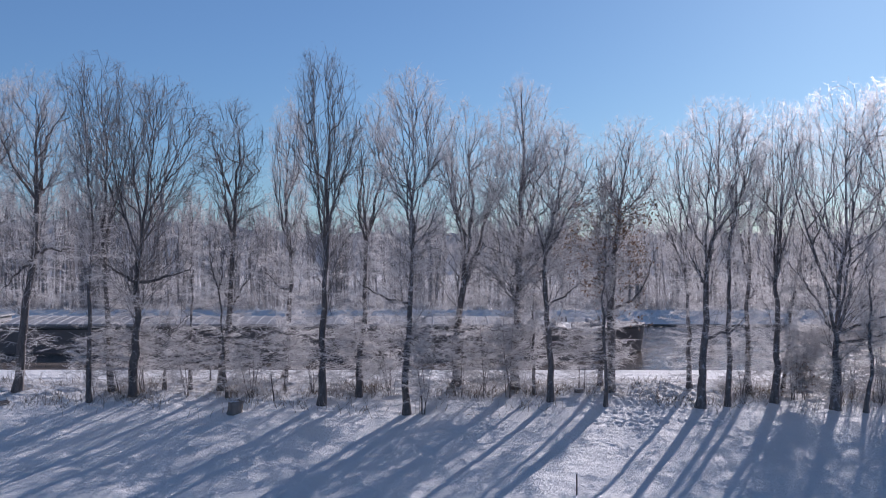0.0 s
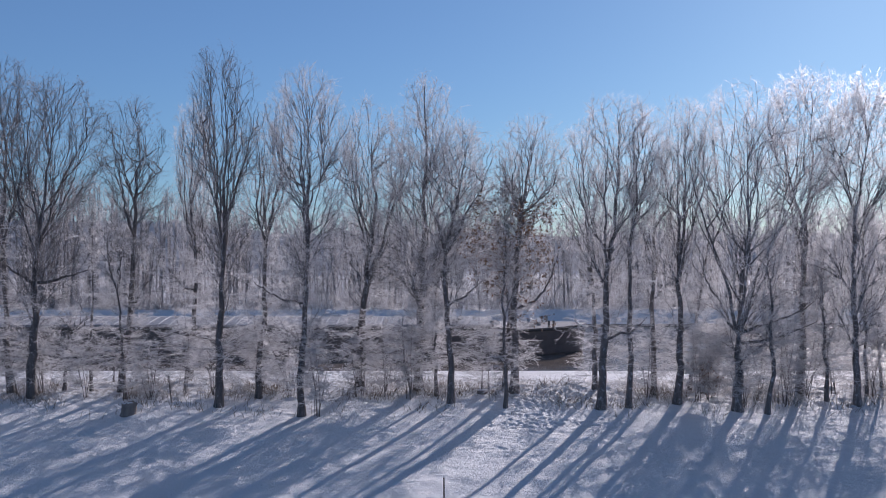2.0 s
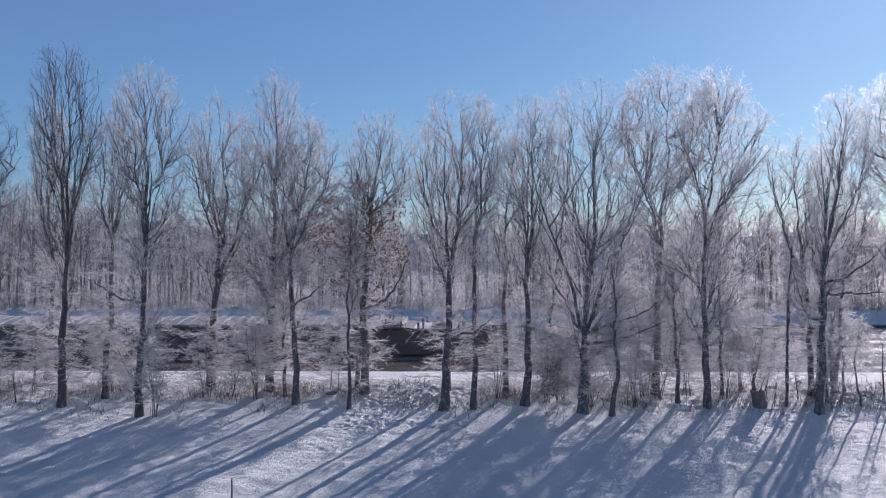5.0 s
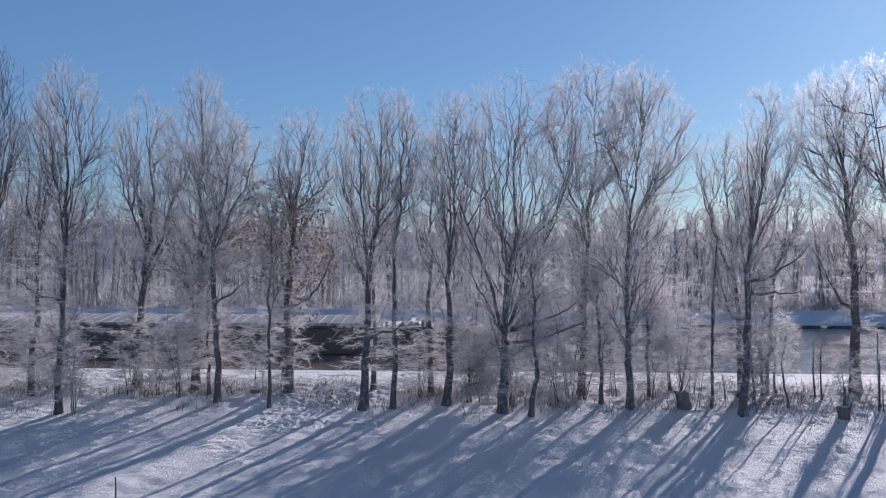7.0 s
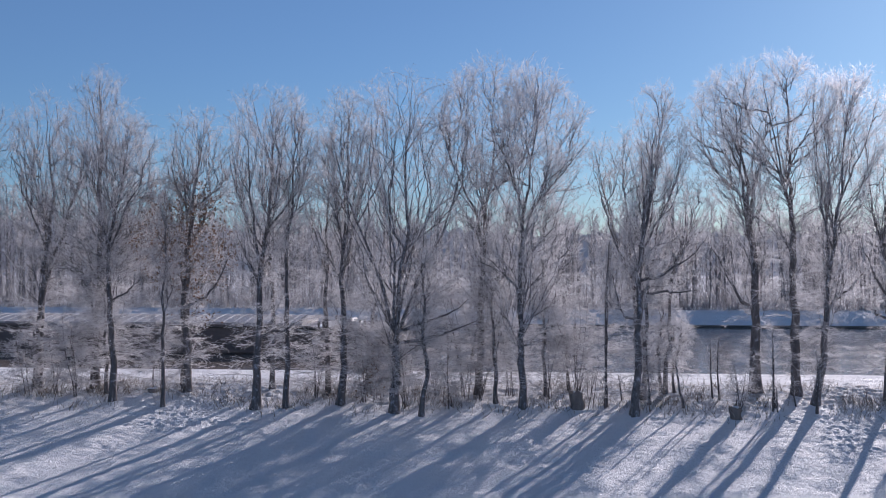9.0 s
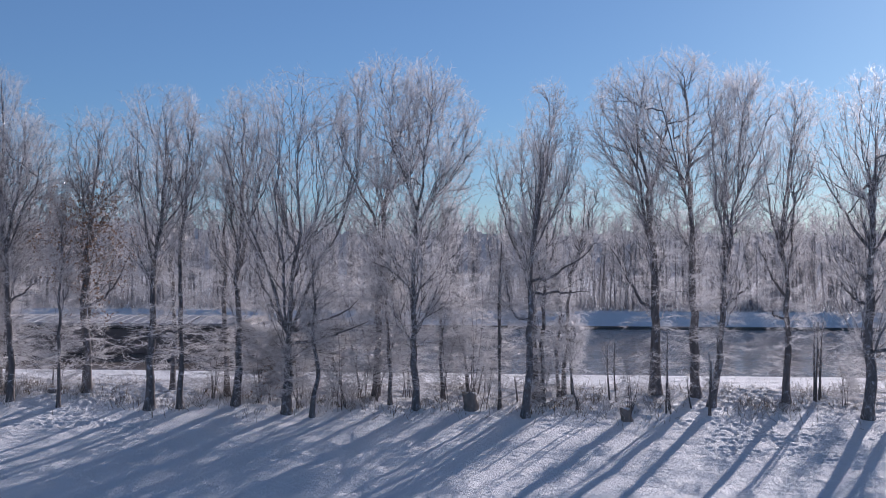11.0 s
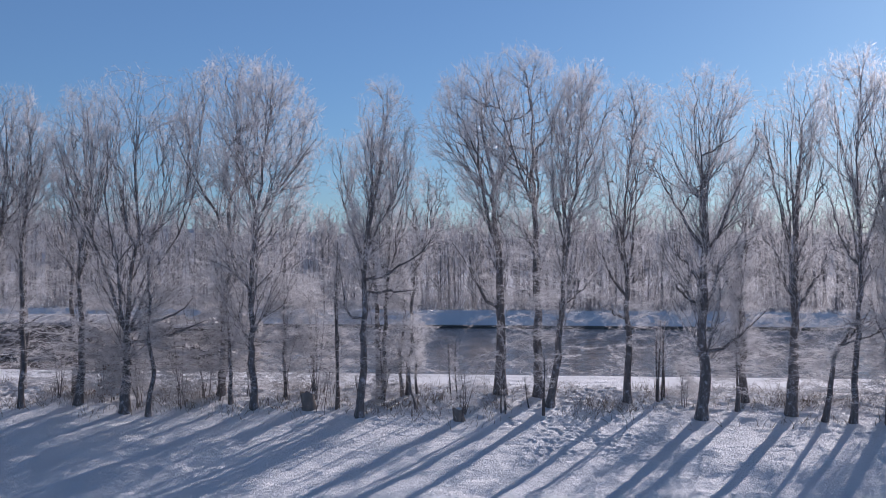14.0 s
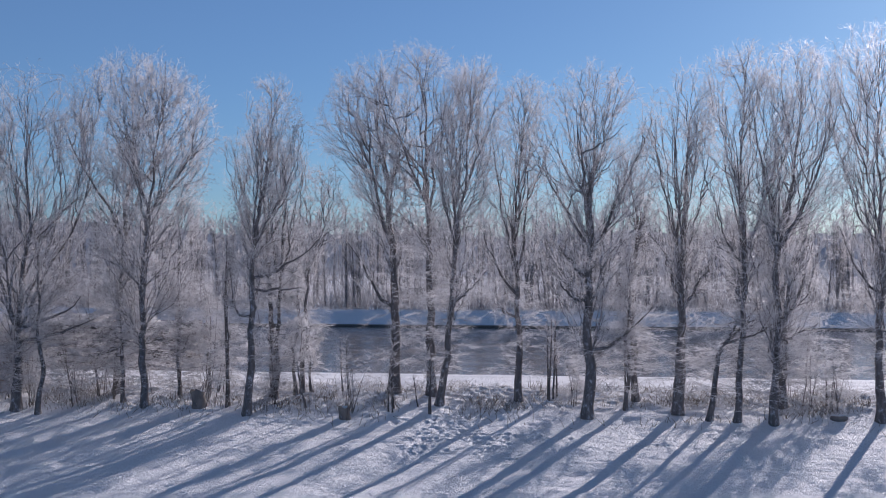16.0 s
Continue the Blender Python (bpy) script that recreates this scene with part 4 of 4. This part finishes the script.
def build_wood():
    rng = np.random.default_rng(77)
    n = 950
    y = 125.2 + 100 * rng.random(n) ** 1.7
    x = 10 + (rng.random(n) - 0.5) * (190 + (y - 128) * 1.2)
    places = np.array([(a, b, ground_z(a, b) - 0.1) for a, b in zip(x, y)])
    stem, bough, twig = wood_shapes(rng, places, far_height(x, y) * rng.uniform(0.78, 1.08, n), 9)
    wood = tagged(new("far_wood"), "leafless frosted wood of thin trees beyond the canal", "woodland", kind="stuff")
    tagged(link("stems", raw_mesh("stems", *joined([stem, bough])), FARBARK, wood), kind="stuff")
    tagged(link("twigs", raw_mesh("twigs", *thicket([], [twig])), FARTWIG, wood), kind="stuff")
    n = 34000
    y = 122.2 + 75 * rng.random(n) ** 2.2
    x = 10 + (rng.random(n) - 0.5) * (190 + (y - 128) * 1.2)
    p = np.stack([x, y, np.interp(y, PROFILE_Y, PROFILE_Z) - 0.1], -1)
    c = grow(rng, p, rng.normal(0, 0.35, (n, 3)) + np.array([0, 0, 1]), rng.uniform(0.8, 4.4, n), 1, 0, 0.05)
    tagged(link("undergrowth", raw_mesh("undergrowth", *thicket([], [spikes(c[:, 0], c[:, 1], 0.026)])), FARTWIG, wood), kind="stuff")
    # Trees of the wood's edge that stand apart.
    for k in range(34):
        a = -62 + k * 4.6 + rng.uniform(-1.6, 1.6)
        b = 124.2 + rng.uniform(0, 2.6)
        thing = new("far_tree")
        thing.location = (a, b, ground_z(a, b) - 0.1)
        tagged(thing, "slim bare tree with frost at the edge of the far wood", "tree", "trees at the edge of the wood")
        h = float(far_height(a, b)) * rng.uniform(0.75, 1.2)
        st, bo, tw = wood_shapes(rng, np.zeros((1, 3)), np.array([h]), 14)
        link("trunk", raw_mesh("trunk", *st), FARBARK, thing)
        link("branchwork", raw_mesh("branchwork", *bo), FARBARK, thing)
        link("crown", raw_mesh("crown", *thicket([], [tw])), FARTWIG, thing)


build_wood()


def build_backdrop():
    """Distant wooded skyline behind the near wood, its colour paled to stand for haze."""
    m, t, s = material("distant_wood")
    n = noise_node(t, 1.2, 6, 0.6, (1, 1, 0.07))
    t.links.new(ramp(t, n, [(0.3, (0.5, 0.49, 0.5)), (0.7, (0.72, 0.71, 0.72))]), s.inputs["Base Color"])
    s.inputs["Roughness"].default_value = 1.0
    bump(t, s, n, 0.3, 0.3)
    xs = np.arange(-200, 260, 0.8)
    low = np.array([(x, 232 + 6 * noise.noise((x * 0.02, 0, 0)), 0.0) for x in xs])
    high = low.copy()
    high[:, 2] = [11.0 + 2.8 * np.clip((-14 - x * 0.7) / 30, 0, 1) + 1.3 * noise.noise((x * 0.05, 1, 0)) + 1.1 * noise.noise((x * 0.35, 4, 0)) + 0.8 * noise.noise((x * 1.3, 9, 0)) for x in xs]
    k = len(xs)
    a = np.arange(k - 1)
    back_low, back_high = low + np.array([0, 9.0, 0]), high + np.array([0, 9.0, -2.5])
    v = np.concatenate([low, high, back_high, back_low])
    q = np.concatenate([np.stack([a + o, a + 1 + o, a + 1 + o + k, a + o + k], -1) for o in (0, k, 2 * k)])
    tagged(link("backdrop", raw_mesh("backdrop", v, q), m), "distant frosted wood paled for haze, closing the view", "distant wood", kind="structure")


build_backdrop()


# ---- the barge ----
STERN, LENGTH, BEAM, BARGE_Y = -52.0, 68.0, 8.6, 91.4
barge = tagged(new("barge"), "long dark cargo barge with pale grey hatch covers on the canal", "barge")
barge.location = (STERN, BARGE_Y, 0)


def hull_line(s):
    """Half beam and deck height at s metres from the stern."""
    bow = max(0.0, (s - (LENGTH - 7.5)) / 7.5)
    aft = max(0.0, (4.0 - s) / 4.0)
    half = BEAM / 2 * (math.sqrt(max(1 - bow ** 2.4, 0.0)) if bow else 1) * (math.sqrt(max(1 - 0.75 * aft ** 2, 0.0)) if aft else 1)
    deck = 1.3 if s < 17.5 else 1.3 + 0.8 * min(1, (s - 17.5) / 0.8) if s < LENGTH - 7 else 2.1 - 0.2 * min(1, (s - LENGTH + 7) / 0.8) + 0.25 * bow ** 1.5
    return max(half, 0.12), deck


def build_barge():
    bm = bmesh.new()
    rows = []
    stations = sorted({0.0, 0.4, 1.0, 2.0, 3.0, 4.0, 17.4, 17.9, 18.4, *[18.4 + 2.6 * k for k in range(15)], LENGTH - 7.1, LENGTH - 6.6, LENGTH - 6.1, *[LENGTH - 7.5 + 7.5 * (1 - (1 - k / 12) ** 2) for k in range(13)]})
    for s in stations:
        half, deck = hull_line(s)
        rake = 0.9 * max(0.0, (s - (LENGTH - 4)) / 4)
        rows.append([bm.verts.new((s + dx * rake, y, z)) for dx, y, z in ((-1, -half * 0.9, -0.8), (-0.3, -half, 0.1), (0, -half, deck), (0, half, deck), (-0.3, half, 0.1), (-1, half * 0.9, -0.8))])
    for a, b in zip(rows, rows[1:]):
        for k in range(5):
            bm.faces.new((a[k], b[k], b[k + 1], a[k + 1]))
    bm.faces.new(rows[0])
    bm.faces.new(rows[-1][::-1])
    bmesh.ops.recalc_face_normals(bm, faces=bm.faces)
    part("hull", bm, HULL, barge)
    for side in (-1, 1):
        pts = []
        for s in np.linspace(0.3, LENGTH - 0.5, 80):
            half, deck = hull_line(s)
            pts.append((s, side * (half + 0.05), deck - 0.16))
        link("rubbing_strake", raw_mesh("rubbing_strake", *tubes(np.array([pts]), np.full((1, 80), 0.07), 6)), RUBBING, barge)
    # Coaming and hatch covers: shallow pitched lids with a raised lip at every joint.
    bm = bmesh.new()
    box(bm, 18.4, -BEAM / 2 + 0.35, 1.2, LENGTH - 7.4, -BEAM / 2 + 0.5, 2.25)
    box(bm, 18.4, BEAM / 2 - 0.5, 1.2, LENGTH - 7.4, BEAM / 2 - 0.35, 2.25)
    box(bm, 18.4, -BEAM / 2 + 0.5, 1.2, 18.55, BEAM / 2 - 0.5, 2.5)
    box(bm, LENGTH - 7.55, -BEAM / 2 + 0.5, 1.2, LENGTH - 7.4, BEAM / 2 - 0.5, 2.5)
    part("coaming", bm, HULL, barge)
    count = 50
    step = (LENGTH - 7.5 - 18.5) / count
    w = BEAM / 2 - 0.22

    def lid_shape(bm, x0, x1, lift):
        prof = [(-w, 2.12), (-w, 2.28), (-w * 0.55, 2.5), (0, 2.66), (w * 0.55, 2.5), (w, 2.28), (w, 2.12)]
        a = [bm.verts.new((x0, yy, zz + lift)) for yy, zz in prof]
        b = [bm.verts.new((x1, yy, zz + lift)) for yy, zz in prof]
        for k in range(6):
            bm.faces.new((a[k], a[k + 1], b[k + 1], b[k]))
        bm.faces.new(a)
        bm.faces.new(b[::-1])
        bmesh.ops.recalc_face_normals(bm, faces=bm.faces)

    bm = bmesh.new()
    lid_shape(bm, 0.04, step - 0.04, 0)
    first = part("hatch_cover", bm, HATCH, barge, "pale grey frosted hatch cover")
    bm = bmesh.new()
    lid_shape(bm, -0.03, 0.03, 0.03)
    lip = part("joint_strip", bm, SEAM, barge)
    for k in range(count):
        if k:
            for ob in (first, lip):
                c = new(ob.name.split(".")[0], ob.data)
                c.parent, c.location = barge, (18.5 + k * step, 0, 0.012 * math.sin(k * 2.3))
    first.location = lip.location = (18.5, 0, 0)
    first["label"] = "pale grey frosted hatch cover"
    # Stern: cabin with windows, wheelhouse with a snowy roof, rails, mast.
    bm = bmesh.new()
    box(bm, 3.2, -3.2, 1.3, 16.6, 3.2, 2.55, 0.06)
    cabin = part("cabin", bm, CABIN, barge, "grey painted crew cabin")
    for side in (-1, 1):
        for k in range(6):
            bm = bmesh.new()
            xx = 4.3 + k * 2.05
            box(bm, xx, side * 3.2 - 0.03, 1.72, xx + 1.0, side * 3.2 + 0.03, 2.28, 0.03)
            part("window", bm, PANE, cabin)
    bm = bmesh.new()
    box(bm, 3.0, -3.4, 2.55, 16.8, 3.4, 2.68, 0.04)
    part("cabin_roof", bm, DECK, cabin)
    bm = bmesh.new()
    box(bm, 9.2, -2.2, 2.68, 13.2, 2.2, 3.75, 0.05)
    house = part("wheelhouse", bm, CABIN, barge)
    for side in (-1, 1):
        for k in range(3):
            bm = bmesh.new()
            xx = 9.45 + k * 1.24
            box(bm, xx, side * 2.2 - 0.03, 3.05, xx + 1.05, side * 2.2 + 0.03, 3.62, 0.03)
            part("window", bm, PANE, house)
    bm = bmesh.new()
    box(bm, 8.9, -2.5, 3.75, 13.5, 2.5, 3.87, 0.04)
    part("wheelhouse_roof", bm, WHITE, house, "white roof with snow")
    bm = bmesh.new()
    rod(bm, (14.6, 0, 2.6), (14.6, 0, 4.6), 0.05, 0.03)
    rod(bm, (14.6, -0.7, 4.1), (14.6, 0.7, 4.1), 0.025)
    part("mast", bm, WHITE, barge)
    bm = bmesh.new()
    box(bm, 1.0, -1.6, 1.3, 2.6, 1.6, 1.95, 0.05)
    part("engine_hatch", bm, DECK, barge)
    for side in (-1, 1):
        bm = bmesh.new()
        for k in range(9):
            s = 0.8 + k * 2.0
            half, deck = hull_line(s)
            rod(bm, (s, side * (half - 0.12), deck), (s, side * (half - 0.12), deck + 0.9), 0.02, sides=6)
        rod(bm, (0.8, side * (hull_line(0.8)[0] - 0.12), 2.18), (16.8, side * (BEAM / 2 - 0.12), 2.18), 0.018, sides=6)
        part("railing", bm, WHITE, barge)
    # Bow: winches, bollards, a white jack staff, snow on the foredeck.
    bm = bmesh.new()
    box(bm, LENGTH - 5.0, -1.1, 1.85, LENGTH - 3.6, 1.1, 2.2, 0.1)
    rod(bm, (LENGTH - 4.3, -1.5, 2.2), (LENGTH - 4.3, 1.5, 2.2), 0.24, sides=14)
    part("anchor_winch", bm, DECK, barge)
    bm = bmesh.new()
    rod(bm, (LENGTH - 0.9, 0, 2.2), (LENGTH - 0.9, 0, 3.2), 0.05, 0.035)
    part("jack_staff", bm, WHITE, barge)
    # A white band curves down round the stem.
    pts = [(LENGTH - 1.0 + 0.9 * math.sin(a), -1.55 + 1.1 * a, 2.42 - 0.9 * a) for a in np.linspace(0, 1.3, 12)]
    link("bow_band", raw_mesh("bow_band", *tubes(np.array([pts]), np.full((1, 12), 0.11), 6)), WHITE, barge, "white bow band")
    bm = bmesh.new()
    box(bm, LENGTH - 6.9, -3.3, 1.86, LENGTH - 5.4, 3.3, 2.0, 0.06)
    part("foredeck_snow", bm, SNOW, barge, "thin snow")
    for side in (-1, 1):
        for s in (1.8, LENGTH - 6.0, LENGTH - 3.0):
            half, deck = hull_line(s)
            bm = bmesh.new()
            for k in (-0.18, 0.18):
                rod(bm, (s + k, side * (half - 0.4), deck - 0.1), (s + k, side * (half - 0.4), deck + 0.5), 0.09, sides=10)
            part("bollard", bm, HULL, barge)


build_barge()


# ---- small things on the bank and in the field ----
def stump(x, y, r, h, seed, sticks):
    rng = np.random.default_rng(seed)
    thing = new("tree_stump")
    thing.location = (x, y, ground_z(x, y) - 0.08)
    tagged(thing, "dark broken tree stump in the snow" + (" with thin shoots beside it" if sticks else ""), "tree stump")
    n, rings = 26, 9
    v = []
    for k in range(rings):
        for i in range(n):
            a = 2 * math.pi * i / n
            rr = r * (0.92 + 0.3 * math.exp(-k * 0.9) + 0.06 * (k / rings)) * (1 + 0.16 * noise.noise((math.cos(a) * 1.6, math.sin(a) * 1.6, k * 0.5 + seed)) + 0.14 * noise.noise((math.cos(a) * 5, math.sin(a) * 5, k * 0.6 + seed)))
            top = h * (0.2 * noise.noise((math.cos(a) * 1.2, math.sin(a) * 1.2, seed)) + 0.16 * noise.noise((math.cos(a) * 6, math.sin(a) * 6, seed))) * (k / (rings - 1)) ** 2
            v.append((rr * math.cos(a) + 0.14 * k / rings * math.cos(seed), rr * math.sin(a), h * k / (rings - 1) + top))
    q = [(k * n + i, k * n + (i + 1) % n, (k + 1) * n + (i + 1) % n, (k + 1) * n + i) for k in range(rings - 1) for i in range(n)]
    link("bark", raw_mesh("bark", v, np.array(q)), WOOD, thing)
    v2 = [(0, 0, h * 0.92)] + [(p[0] * 0.97, p[1] * 0.97, p[2] - 0.02) for p in v[-n:]]
    tri = np.array([(0, 1 + i, 1 + (i + 1) % n) for i in range(n)])
    link("broken_top", raw_mesh("broken_top", v2, np.zeros((0, 4), int), tri), CUT, thing)
    bm = bmesh.new()
    bmesh.ops.create_icosphere(bm, subdivisions=2, radius=1, matrix=Matrix.LocRotScale((0, 0, h * 0.95), None, (r * 0.7, r * 0.7, 0.07)))
    part("snow_cap", bm, SNOW, thing, smooth=True)
    if sticks:
        s = grow(rng, rng.normal(0, r * 0.6, (5, 3)) * np.array([1, 1, 0]), np.tile([0.22, 0, 1.0], (5, 1)) + rng.normal(0, 0.12, (5, 3)), rng.uniform(1.0, 2.6, 5) * h, 5, 0, 0.05)
        link("shoots", raw_mesh("shoots", *tubes(s, np.tile(np.linspace(0.022, 0.008, 6), (5, 1)), 5)), BARK[0], thing)


stump(27.75, 57.1, 0.34, 0.85, 3, True)
stump(34.8, 55.95, 0.26, 0.62, 4, True)
stump(-10.05, 55.6, 0.38, 0.62, 5, False)


def log(x, y, length, r, turn, seed):
    thing = new("fallen_log")
    thing.matrix_world = pose(x, y, ground_z(x, y) + r * 0.6, 0, 0, turn)
    tagged(thing, "short dark fallen log with snow lying on it", "log")
    pts = np.array([[-length / 2 + length * k / 6, 0.04 * math.sin(k + seed), 0.02 * math.cos(k * 1.3)] for k in range(7)])
    link("wood", raw_mesh("wood", *tubes(pts[None], np.array([[0.5, 0.9, 1, 1, 0.95, 0.85, 0.4]]) * r, 9)), WOOD, thing)
    pts2 = pts + np.array([0, 0, r * 0.75])
    link("snow_cap", raw_mesh("snow_cap", *tubes(pts2[None], np.array([[0.05, 0.4, 0.5, 0.5, 0.5, 0.4, 0.05]]) * r, 8)), SNOW, thing)


log(6.95, 58.6, 0.5, 0.14, 10, 1)
log(56.1, 56.8, 0.7, 0.15, -15, 2)
log(-21.7, 56.6, 0.7, 0.18, 20, 3)

bm = bmesh.new()
for a, b, r0, r1 in (((0, 0, -0.2), (0.01, 0, 0.45), 0.035, 0.032), ((0.01, 0, 0.45), (0.0, 0, 0.8), 0.032, 0.028)):
    rod(bm, a, b, r0, r1, 8)
stake = new("fence_stake")
stake.location = (5.1, 43.9, ground_z(5.1, 43.9))
tagged(stake, "thin dark wooden stake standing in the snowy field", "stake")
part("post", bm, WOOD, stake)
bm = bmesh.new()
bmesh.ops.create_icosphere(bm, subdivisions=2, radius=1, matrix=Matrix.LocRotScale((0, 0, 0.81), None, (0.036, 0.036, 0.03)))
part("snow_cap", bm, SNOW, stake, smooth=True)


def build_grass():
    """Stiff frosted stalks that stand out of the snow on the rough bank."""
    rng = np.random.default_rng(9)
    n = 17000
    x = rng.uniform(-27, 61, n)
    y = 58.6 + rng.normal(0, 1.4, n)
    keep = np.array([noise.noise((a * 0.35, b * 0.5, 4)) + rng.normal(0, 0.15) > 0.05 for a, b in zip(x, y)]) & (y < 61.2) & (y > 54.5)
    x, y = x[keep], y[keep]
    p = np.array([(a, b, ground_z(a, b) - 0.03) for a, b in zip(x, y)])
    s = grow(rng, p, np.stack([rng.normal(0, 0.4, len(p)), rng.normal(0, 0.4, len(p)), np.ones(len(p))], -1), rng.uniform(0.15, 0.6, len(p)), 2, -0.3, 0.15)
    tagged(link("dry_grass", raw_mesh("dry_grass", *tubes(s, np.tile(np.array([0.013, 0.011, 0.005]), (len(p), 1)), 3)), STRAW), "frosted dry grass stalks poking through snow", "grass", kind="stuff")


build_grass()
